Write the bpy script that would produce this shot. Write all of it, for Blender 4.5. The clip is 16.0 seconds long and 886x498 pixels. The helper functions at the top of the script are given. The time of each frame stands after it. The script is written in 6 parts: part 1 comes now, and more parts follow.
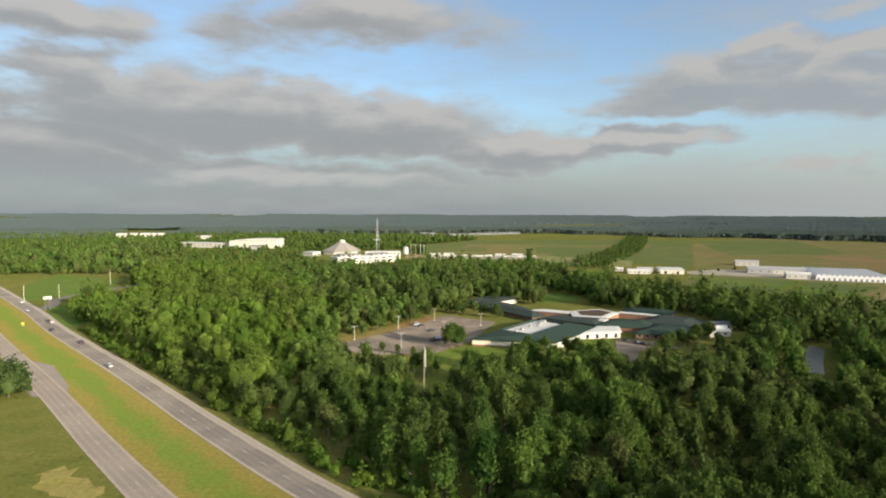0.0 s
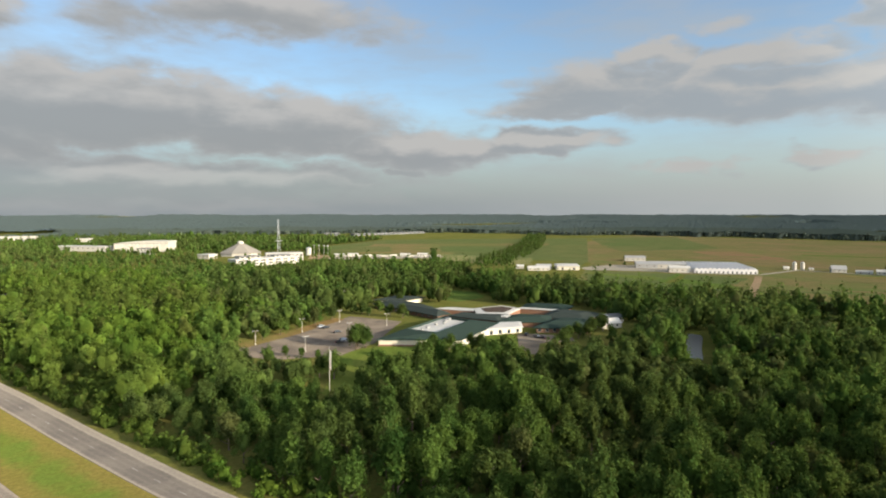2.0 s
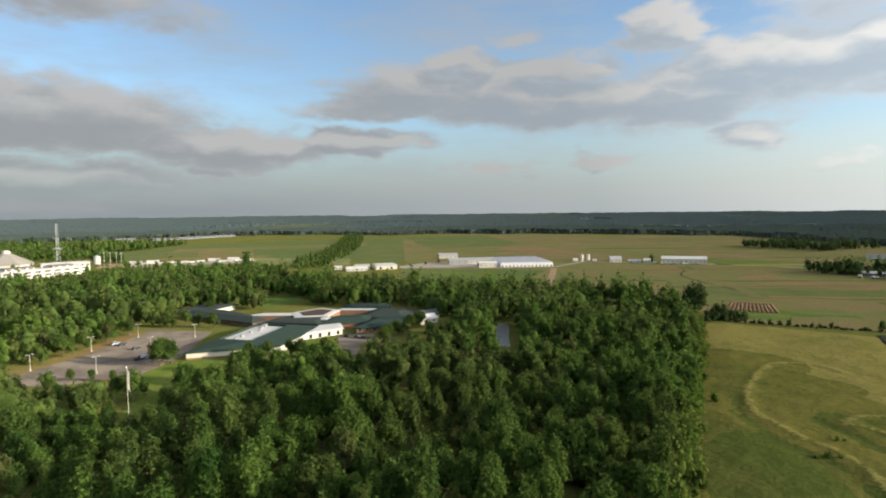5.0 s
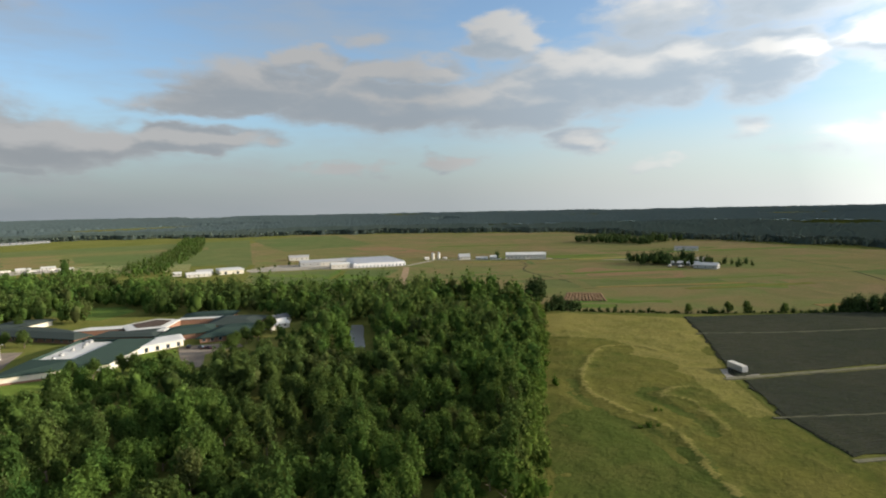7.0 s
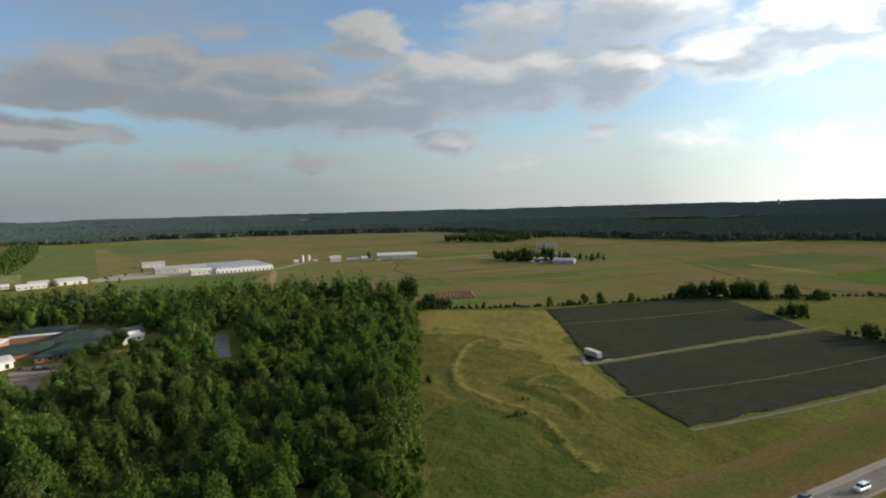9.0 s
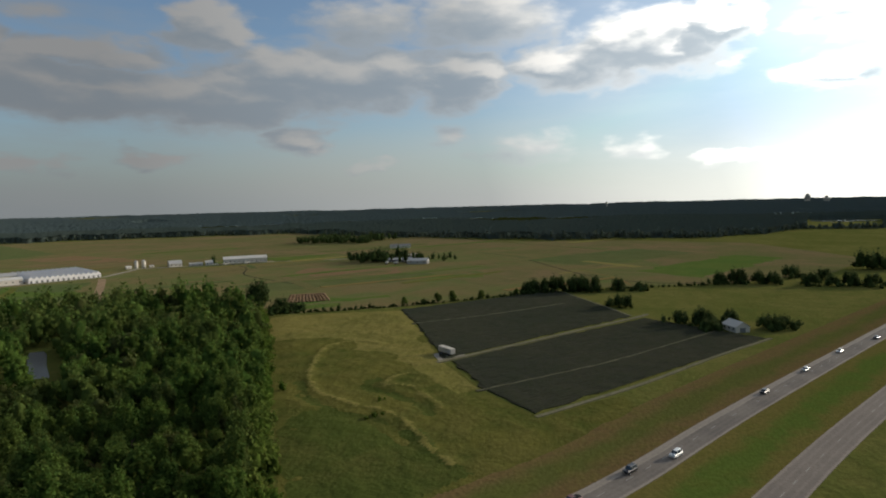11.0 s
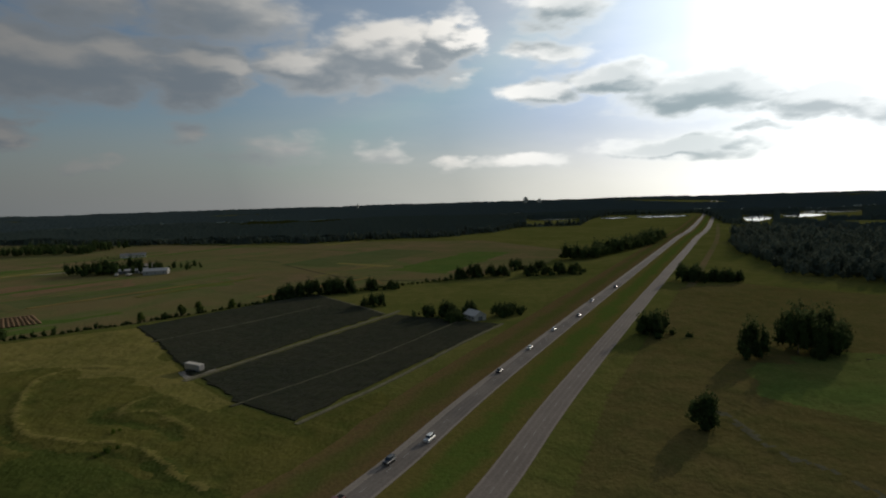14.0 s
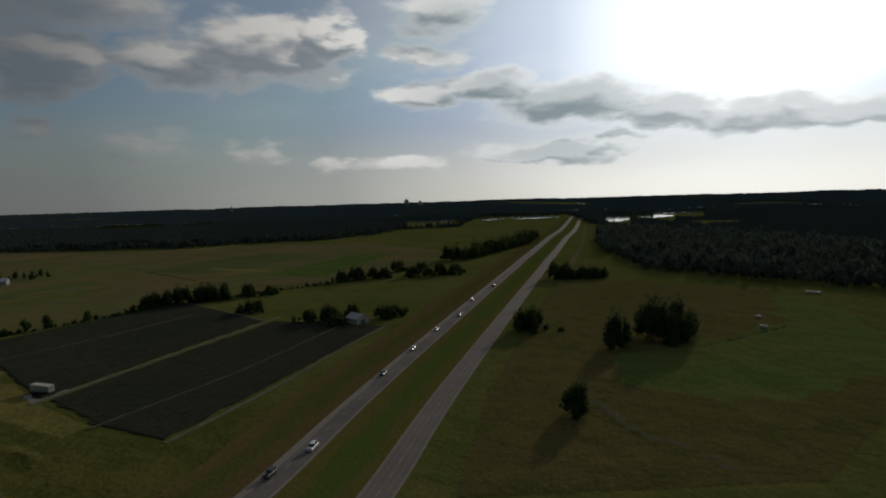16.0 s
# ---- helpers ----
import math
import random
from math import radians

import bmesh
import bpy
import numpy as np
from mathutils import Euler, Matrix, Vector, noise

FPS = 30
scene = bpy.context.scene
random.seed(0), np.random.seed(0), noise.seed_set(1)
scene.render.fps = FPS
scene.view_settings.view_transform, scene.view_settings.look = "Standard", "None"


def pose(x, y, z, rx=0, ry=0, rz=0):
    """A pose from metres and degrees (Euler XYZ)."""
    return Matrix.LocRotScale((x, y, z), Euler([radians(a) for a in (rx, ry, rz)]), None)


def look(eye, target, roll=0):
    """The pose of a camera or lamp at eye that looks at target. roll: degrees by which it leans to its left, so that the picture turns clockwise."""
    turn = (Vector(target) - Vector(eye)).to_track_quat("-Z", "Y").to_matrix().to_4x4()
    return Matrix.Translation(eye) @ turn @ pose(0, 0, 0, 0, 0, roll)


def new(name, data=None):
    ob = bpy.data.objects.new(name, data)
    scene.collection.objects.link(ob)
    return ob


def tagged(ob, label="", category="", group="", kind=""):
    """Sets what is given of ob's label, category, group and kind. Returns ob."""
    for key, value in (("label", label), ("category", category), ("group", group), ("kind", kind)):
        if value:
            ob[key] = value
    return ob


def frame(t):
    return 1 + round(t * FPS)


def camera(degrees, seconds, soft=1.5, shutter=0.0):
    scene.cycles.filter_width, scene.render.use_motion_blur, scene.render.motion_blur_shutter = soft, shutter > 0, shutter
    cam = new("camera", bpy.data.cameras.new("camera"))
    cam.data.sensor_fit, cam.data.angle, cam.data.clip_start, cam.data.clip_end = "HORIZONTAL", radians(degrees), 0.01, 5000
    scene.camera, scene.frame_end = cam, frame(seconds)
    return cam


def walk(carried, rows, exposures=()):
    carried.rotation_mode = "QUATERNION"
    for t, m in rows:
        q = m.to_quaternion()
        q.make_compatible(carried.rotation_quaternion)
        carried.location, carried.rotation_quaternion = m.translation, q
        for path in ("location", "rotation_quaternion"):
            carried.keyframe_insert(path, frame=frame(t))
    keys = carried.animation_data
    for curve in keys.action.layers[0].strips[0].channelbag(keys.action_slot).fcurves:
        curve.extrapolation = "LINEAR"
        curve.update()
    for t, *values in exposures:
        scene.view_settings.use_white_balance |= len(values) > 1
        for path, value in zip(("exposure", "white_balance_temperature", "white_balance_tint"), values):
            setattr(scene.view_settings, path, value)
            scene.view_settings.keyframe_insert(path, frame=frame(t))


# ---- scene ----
# ---------------------------------------------------------------- camera
EYE = 70.0  # metres above the grass
cam = camera(74.08, 16.0, soft=2.0)
TURNS = [  # seconds, yaw, pitch, roll: the aircraft hovers and turns
    (0.0, -0.02, -3.57, -0.19), (0.5, -1.85, -3.57, -0.28), (1.0, -3.72, -3.58, -0.19), (1.5, -6.48, -3.57, 0.01),
    (2.0, -9.31, -3.59, 0.03), (2.5, -12.48, -3.59, 0.18), (3.0, -15.27, -3.58, 0.31), (3.5, -18.35, -3.60, 0.41),
    (6.0, -33.93, -3.68, 0.84), (6.5, -37.99, -3.75, 0.97), (7.0, -41.39, -3.83, 1.12), (7.5, -44.80, -3.87, 1.26),
    (8.0, -47.47, -3.94, 1.38), (8.5, -50.70, -4.00, 1.55), (9.0, -53.96, -4.06, 1.59), (11.5, -71.85, -4.36, 1.53),
    (12.0, -75.55, -4.39, 1.60), (12.5, -79.35, -4.45, 1.50), (13.0, -83.56, -4.55, 1.58), (13.5, -87.36, -4.62, 1.60),
    (14.0, -91.90, -4.71, 1.72), (14.5, -96.31, -4.81, 1.65), (15.0, -98.76, -4.85, 1.75), (15.5, -101.17, -4.86, 1.76),
    (16.0, -103.44, -4.84, 1.67)]
walk(cam, [(t, pose(0, 0, EYE, 90 + p, r, y)) for t, y, p, r in TURNS],
     exposures=[(0.0, 1.02, 6500, 9), (3.5, 1.0, 6420, 9), (6.0, 0.95, 6270, 9), (9.0, 0.6, 6220, 9), (12.0, -0.19, 6280, 9), (14.0, -0.84, 6230, 9), (16.0, -1.38, 6180, 9)])

# ---------------------------------------------------------------- sky and sun
SUN_AZ, SUN_EL = 132.0, 14.0  # degrees clockwise from +y, above the horizon


def link(nt, a, b):
    nt.links.new(a, b)


def feed(nt, socket, value):
    """Set a socket to a number or tuple, or link it to another socket."""
    if isinstance(value, bpy.types.NodeSocket):
        nt.links.new(value, socket)
    else:
        socket.default_value = value


def math_node(nt, op, a, b=0.0, c=0.0, clamp=False):
    n = nt.nodes.new("ShaderNodeMath")
    n.operation, n.use_clamp = op, clamp
    feed(nt, n.inputs[0], a)
    feed(nt, n.inputs[1], b)
    feed(nt, n.inputs[2], c)
    return n.outputs[0]


def vec_node(nt, op, a, b=(0, 0, 0), c=(0, 0, 0)):
    n = nt.nodes.new("ShaderNodeVectorMath")
    n.operation = op
    feed(nt, n.inputs[0], a)
    feed(nt, n.inputs[1], b)
    if op == "MULTIPLY_ADD":
        feed(nt, n.inputs[2], c)
    return n.outputs["Value"] if op in ("LENGTH", "DOT_PRODUCT", "DISTANCE") else n.outputs["Vector"]


def ramp(nt, value, a, b, lo=0.0, hi=1.0, smooth=True):
    n = nt.nodes.new("ShaderNodeMapRange")
    n.interpolation_type = "SMOOTHSTEP" if smooth else "LINEAR"
    feed(nt, n.inputs["Value"], value)
    for socket, v in zip(("From Min", "From Max", "To Min", "To Max"), (a, b, lo, hi)):
        n.inputs[socket].default_value = v
    return n.outputs["Result"]


def mix(nt, fac, a, b, blend="MIX"):
    n = nt.nodes.new("ShaderNodeMix")
    n.data_type, n.blend_type = "RGBA", blend
    feed(nt, n.inputs[0], fac)
    feed(nt, n.inputs[6], (*a, 1) if isinstance(a, tuple) and len(a) == 3 else a)
    feed(nt, n.inputs[7], (*b, 1) if isinstance(b, tuple) and len(b) == 3 else b)
    return n.outputs[2]


def noise_node(nt, vector, scale, detail=3.0, rough=0.55, distortion=0.0):
    n = nt.nodes.new("ShaderNodeTexNoise")
    if vector is not None:
        nt.links.new(vector, n.inputs["Vector"])
    for socket, v in zip(("Scale", "Detail", "Roughness", "Distortion"), (scale, detail, rough, distortion)):
        n.inputs[socket].default_value = v
    return n.outputs["Fac"]


# Cloud banks: compass bearing, height, half width and half height in degrees, weight.
CLOUDS_EAST = [
    (-33, 15.1, 7, 1.8, 0.85), (-33, 4.7, 11, 3.6, 1.0), (-32.5, 11.4, 5, 2.1, 0.8), (-21, 8.6, 17, 3.4, 1.0), (-19, 2.8, 26, 2.2, 0.95), (-18.5, 15.7, 6, 2.3, 0.6),
    (-7.8, 8.1, 12.5, 2.9, 1.0), (-7.8, 17.6, 12, 2.3, 0.8), (4, 16.8, 5, 1.6, 0.5), (5.3, 3.9, 2.7, 0.6, 0.8), (7.4, 6, 9, 2.0, 0.95), (18.3, 6.7, 7, 1.2, 0.95),
    (22, 9.9, 8, 1.2, 0.85), (25, 11.6, 8, 2.0, 0.85), (29, 13.8, 3.4, 1.3, 0.8), (32, 4.2, 4, 0.8, 0.7), (32.2, 10.8, 5.5, 2.4, 1.0), (34.2, 15.8, 2.4, 0.7, 0.5)]
CLOUDS_SOUTH = [
    (37, 9.9, 12, 2.1, 1.0), (37.7, 12.9, 6.4, 1.5, 0.85), (41.9, 4.7, 2.7, 0.8, 0.75), (47.7, 15.8, 3.5, 2.3, 0.95), (48.2, 9.9, 10.6, 2.5, 1.0), (54.8, 6.6, 3.1, 1.3, 0.8),
    (58, 12.0, 10.7, 2.8, 1.0), (61, 16.7, 6, 2.2, 0.7), (61, 3.9, 2.1, 0.9, 0.55), (69.5, 11.9, 4.4, 2.7, 1.0), (68.9, 6.3, 2.5, 1.1, 0.5), (72, 16.7, 7, 2.8, 0.8),
    (76, 5.0, 5.5, 1.7, 0.5), (76.6, 12.6, 5, 1.6, 0.55), (80, 12.2, 6, 2.0, 0.9), (86.8, 13.6, 7, 2.7, 1.0), (86.4, 4.8, 2.5, 1.1, 0.45)]
CLOUDS_SUN = [
    (93.1, 14.7, 2.7, 2.5, 0.95), (93.6, 3.6, 2.7, 0.6, 0.6), (99, 3.7, 4.6, 0.8, 0.65), (101, 9.8, 4, 1.2, 0.85), (101.7, 13.5, 3.4, 1.3, 0.85), (103.8, 16.9, 4.5, 1.8, 0.8),
    (108.3, 10.5, 4.4, 1.5, 1.0), (114.1, 4.2, 6.4, 1.0, 1.0), (116.4, 8.6, 7.2, 2.0, 1.0), (121, 5.3, 3.4, 0.6, 0.7), (124.7, 7.2, 4.6, 1.5, 1.0), (131.8, 6.3, 6.3, 1.6, 1.0), (138, 6.3, 5, 1.3, 0.95)]


def cloud_group():
    """Node group: bearing and height in degrees to cloud density and to the broad body of the cloud."""
    nt = bpy.data.node_groups.new("cloud_density", "ShaderNodeTree")
    nt.interface.new_socket("Angles", in_out="INPUT", socket_type="NodeSocketVector")
    nt.interface.new_socket("Density", in_out="OUTPUT", socket_type="NodeSocketFloat")
    nt.interface.new_socket("Body", in_out="OUTPUT", socket_type="NodeSocketFloat")
    gin, gout = nt.nodes.new("NodeGroupInput"), nt.nodes.new("NodeGroupOutput")
    angles = gin.outputs[0]
    wide = vec_node(nt, "MULTIPLY", angles, (0.07, 0.17, 1))
    warp = nt.nodes.new("ShaderNodeTexNoise")
    nt.links.new(wide, warp.inputs["Vector"])
    warp.inputs["Scale"].default_value, warp.inputs["Detail"].default_value = 3.0, 4.0
    shifted = vec_node(nt, "MULTIPLY_ADD", vec_node(nt, "SUBTRACT", warp.outputs["Color"], (0.5, 0.5, 0.5)), (9, 3.4, 0), angles)
    cover = 0.0
    for az, el, w, h, s in CLOUDS_EAST + CLOUDS_SOUTH + CLOUDS_SUN:
        d = vec_node(nt, "LENGTH", vec_node(nt, "MULTIPLY_ADD", shifted, (1 / w, 1 / h, 0), (-az / w, -el / h, 0)))
        cover = math_node(nt, "MAXIMUM", cover, ramp(nt, d, 1.9, 0.15, 0.0, s))
    split = nt.nodes.new("ShaderNodeSeparateXYZ")
    nt.links.new(angles, split.inputs[0])
    high = ramp(nt, split.outputs[1], 20, 30)
    broad = noise_node(nt, wide, 0.7, 2.0)
    cover = math_node(nt, "MAXIMUM", cover, math_node(nt, "MULTIPLY", high, ramp(nt, broad, 0.42, 0.62)))
    fine = noise_node(nt, vec_node(nt, "MULTIPLY", angles, (0.15, 0.34, 1)), 1.5, 9.0, 0.58, 0.25)
    lumps = nt.nodes.new("ShaderNodeTexVoronoi")
    lumps.feature = "SMOOTH_F1"
    nt.links.new(vec_node(nt, "MULTIPLY_ADD", warp.outputs["Color"], (0.9, 0.9, 0), vec_node(nt, "MULTIPLY", angles, (0.34, 0.62, 0))), lumps.inputs["Vector"])
    lumps.inputs["Scale"].default_value, lumps.inputs["Detail"].default_value = 1.0, 2.5
    dens = math_node(nt, "MULTIPLY_ADD", cover, 1.5, math_node(nt, "MULTIPLY_ADD", fine, 1.05, -0.98))
    dens = math_node(nt, "MULTIPLY_ADD", lumps.outputs["Distance"], -0.12, dens)
    nt.links.new(dens, gout.inputs[0])
    nt.links.new(math_node(nt, "MULTIPLY_ADD", dens, 0.22, cover), gout.inputs[1])
    return nt


def colour_ramp(nt, value, stops):
    """Colours along a value that runs from -1 to 1, kept below 1 in the ramp and scaled up fourfold after it."""
    n = nt.nodes.new("ShaderNodeValToRGB")
    link(nt, math_node(nt, "MULTIPLY_ADD", value, 0.5, 0.5), n.inputs[0])
    while len(n.color_ramp.elements) < len(stops):
        n.color_ramp.elements.new(0.5)
    for e, (at, c) in zip(n.color_ramp.elements, stops):
        e.position, e.color = at * 0.5 + 0.5, (*(v / 4 for v in c), 1)
    return vec_node(nt, "MULTIPLY", n.outputs[0], (4, 4, 4))


def make_world():
    world = bpy.data.worlds.new("evening_sky")
    scene.world = world
    world.use_nodes = True
    nt = world.node_tree
    nt.nodes.clear()
    coord = nt.nodes.new("ShaderNodeTexCoord").outputs["Generated"]
    split = nt.nodes.new("ShaderNodeSeparateXYZ")
    link(nt, coord, split.inputs[0])
    x, y, z = split.outputs
    az = math_node(nt, "MULTIPLY", math_node(nt, "ARCTAN2", x, y), 57.29578)
    el = math_node(nt, "MULTIPLY", math_node(nt, "ARCSINE", z), 57.29578)
    join = nt.nodes.new("ShaderNodeCombineXYZ")
    link(nt, az, join.inputs[0])
    link(nt, el, join.inputs[1])
    group = cloud_group()
    here, above = nt.nodes.new("ShaderNodeGroup"), nt.nodes.new("ShaderNodeGroup")
    here.node_tree = above.node_tree = group
    link(nt, join.outputs[0], here.inputs[0])
    link(nt, vec_node(nt, "ADD", join.outputs[0], (0.9, 1.5, 0)), above.inputs[0])
    dens = here.outputs[0]
    sky = nt.nodes.new("ShaderNodeTexSky")
    sky.sky_type, sky.sun_disc = "NISHITA", False
    sky.sun_elevation, sky.sun_rotation = radians(SUN_EL), radians(SUN_AZ)
    sky.altitude, sky.air_density, sky.dust_density, sky.ozone_density = 100, 1.0, 1.0, 1.5
    # cosine of the angle from the sun
    a, e = radians(SUN_AZ), radians(SUN_EL)
    toward = vec_node(nt, "DOT_PRODUCT", coord, (math.sin(a) * math.cos(e), math.cos(a) * math.cos(e), math.sin(e)))
    blue = vec_node(nt, "MULTIPLY", sky.outputs[0], (0.096, 0.105, 0.114))
    blue = vec_node(nt, "MINIMUM", blue, (0.36, 0.58, 0.92))
    haze = colour_ramp(nt, toward, [(-0.64, (0.135, 0.152, 0.166)), (0.0, (0.215, 0.232, 0.236)), (0.5, (0.41, 0.415, 0.40)), (0.766, (0.88, 0.85, 0.77)), (0.88, (1.5, 1.42, 1.24)), (0.95, (2.2, 2.08, 1.8)), (1.0, (2.6, 2.5, 2.2))])
    clear = mix(nt, ramp(nt, el, 10.5, 0.0, 0.06, 0.93), blue, haze)
    aureole = colour_ramp(nt, toward, [(0.5, (0, 0, 0)), (0.78, (0.14, 0.137, 0.12)), (0.90, (0.52, 0.50, 0.46)), (0.955, (1.2, 1.16, 1.08)), (0.985, (2.4, 2.32, 2.2)), (1.0, (3.9, 3.8, 3.6))])
    clear = mix(nt, 1.0, clear, mix(nt, ramp(nt, el, 3.0, 12.0, 0.12, 1.0), (0, 0, 0), aureole), "ADD")
    lit = colour_ramp(nt, toward, [(-0.64, (0.268, 0.26, 0.252)), (0.0, (0.255, 0.247, 0.237)), (0.5, (0.53, 0.51, 0.475)), (0.766, (1.6, 1.5, 1.35)), (0.88, (2.4, 2.28, 2.1)), (0.96, (3.4, 3.3, 3.1)), (1.0, (3.9, 3.8, 3.6))])
    dark = colour_ramp(nt, toward, [(-0.64, (0.165, 0.171, 0.175)), (0.0, (0.18, 0.199, 0.216)), (0.5, (0.27, 0.31, 0.345)), (0.766, (0.50, 0.55, 0.58)), (0.88, (0.50, 0.60, 0.64)), (0.96, (0.62, 0.74, 0.76)), (1.0, (1.1, 1.15, 1.15))])
    edge = ramp(nt, math_node(nt, "SUBTRACT", here.outputs[1], above.outputs[1]), 0.0, 0.62)
    edge = math_node(nt, "MULTIPLY", edge, ramp(nt, toward, 0.80, 0.94, 1.0, 0.30))
    thick = ramp(nt, dens, -0.1, 0.8)
    shade = math_node(nt, "MULTIPLY", math_node(nt, "MULTIPLY_ADD", thick, 0.5, 0.5), math_node(nt, "MULTIPLY_ADD", edge, -0.92, 1.0))
    cloud = mix(nt, shade, lit, dark)
    alpha = ramp(nt, dens, -0.26, 0.50, 0.0, 0.96)
    alpha = math_node(nt, "MULTIPLY", alpha, ramp(nt, el, 0.5, 5.0, 0.4, 1.0))
    veil = noise_node(nt, vec_node(nt, "MULTIPLY", join.outputs[0], (0.03, 0.12, 1)), 1.6, 5.0, 0.6)
    clear = mix(nt, math_node(nt, "MULTIPLY", ramp(nt, veil, 0.36, 0.72, 0.06, 0.55), ramp(nt, toward, -0.2, 0.6, 1.0, 0.25)), clear, mix(nt, 0.5, lit, haze))
    full = mix(nt, alpha, clear, cloud)
    back = nt.nodes.new("ShaderNodeBackground")
    link(nt, full, back.inputs[0])
    back.inputs[1].default_value = 1.0
    out = nt.nodes.new("ShaderNodeOutputWorld")
    link(nt, back.outputs[0], out.inputs[0])


make_world()
sun = new("sun", bpy.data.lights.new("sun", "SUN"))
sun.data.energy, sun.data.angle, sun.data.color = 3.9, radians(0.6), (1.0, 0.88, 0.70)
sun_way = Vector((math.sin(radians(SUN_AZ)) * math.cos(radians(SUN_EL)), math.cos(radians(SUN_AZ)) * math.cos(radians(SUN_EL)), math.sin(radians(SUN_EL))))
sun.matrix_world = look(sun_way * 200, (0, 0, 0))

# ---------------------------------------------------------------- materials
def material(name, rough=0.8, metal=0.0):
    m = bpy.data.materials.new(name)
    m.use_nodes = True
    b = m.node_tree.nodes["Principled BSDF"]
    b.inputs["Roughness"].default_value, b.inputs["Metallic"].default_value = rough, metal
    b.inputs["Specular IOR Level"].default_value = 0.25
    return m, m.node_tree, b


def place(nt):
    return nt.nodes.new("ShaderNodeNewGeometry").outputs["Position"]


def bump(nt, b, height, strength, distance):
    n = nt.nodes.new("ShaderNodeBump")
    n.inputs["Strength"].default_value, n.inputs["Distance"].default_value = strength, distance
    link(nt, height, n.inputs["Height"])
    link(nt, n.outputs[0], b.inputs["Normal"])


def plain(name, colour, rough=0.7, metal=0.0, vary=0.25, size=0.8):
    """Painted, roofed or plastered surface with mild staining at two scales."""
    m, nt, b = material(name, rough, metal)
    b.inputs["Specular IOR Level"].default_value = 0.05 if rough >= 0.7 else 0.25
    p = place(nt)
    n1, n2 = noise_node(nt, p, size, 4), noise_node(nt, p, size * 0.13, 3)
    f = math_node(nt, "MULTIPLY_ADD", math_node(nt, "ADD", n1, n2), vary, 1 - vary)
    grey = nt.nodes.new("ShaderNodeCombineXYZ")
    for i in range(3):
        link(nt, f, grey.inputs[i])
    link(nt, mix(nt, 1.0, colour, grey.outputs[0], "MULTIPLY"), b.inputs["Base Color"])
    return m


def grass(name, a, b_, c, patch=0.012, mid=0.09, fine=0.7, lines=None):
    """Rough grass: three colours by broad patches, tufts and fine grain. lines: (bearing, spacing, depth) of mowing or tilling rows."""
    m, nt, b = material(name, 0.95)
    b.inputs["Specular IOR Level"].default_value = 0.0
    b.inputs["Diffuse Roughness"].default_value = 0.25
    p = place(nt)
    broad = ramp(nt, noise_node(nt, p, patch, 4, 0.6, 0.4), 0.36, 0.64)
    tuft = ramp(nt, noise_node(nt, p, mid, 5, 0.62), 0.34, 0.68)
    grain = noise_node(nt, p, fine, 4, 0.7)
    col = mix(nt, broad, a, b_)
    col = mix(nt, math_node(nt, "MULTIPLY", tuft, 0.55), col, c)
    col = mix(nt, ramp(nt, grain, 0.3, 0.7, 0.35, 0.0), col, (0.03, 0.035, 0.01))
    if lines:
        bearing, gap, depth = lines
        r = radians(bearing)
        along = vec_node(nt, "DOT_PRODUCT", p, (math.cos(r) / gap, -math.sin(r) / gap, 0))
        wav = math_node(nt, "SINE", math_node(nt, "MULTIPLY", math_node(nt, "ADD", along, math_node(nt, "MULTIPLY", tuft, 0.3)), 6.2832))
        col = mix(nt, ramp(nt, wav, -0.6, 0.9, 0.0, depth), col, (0.035, 0.032, 0.018))
    link(nt, col, b.inputs["Base Color"])
    bump(nt, b, math_node(nt, "ADD", grain, math_node(nt, "MULTIPLY", tuft, 1.5)), 0.4, 0.5)
    return m


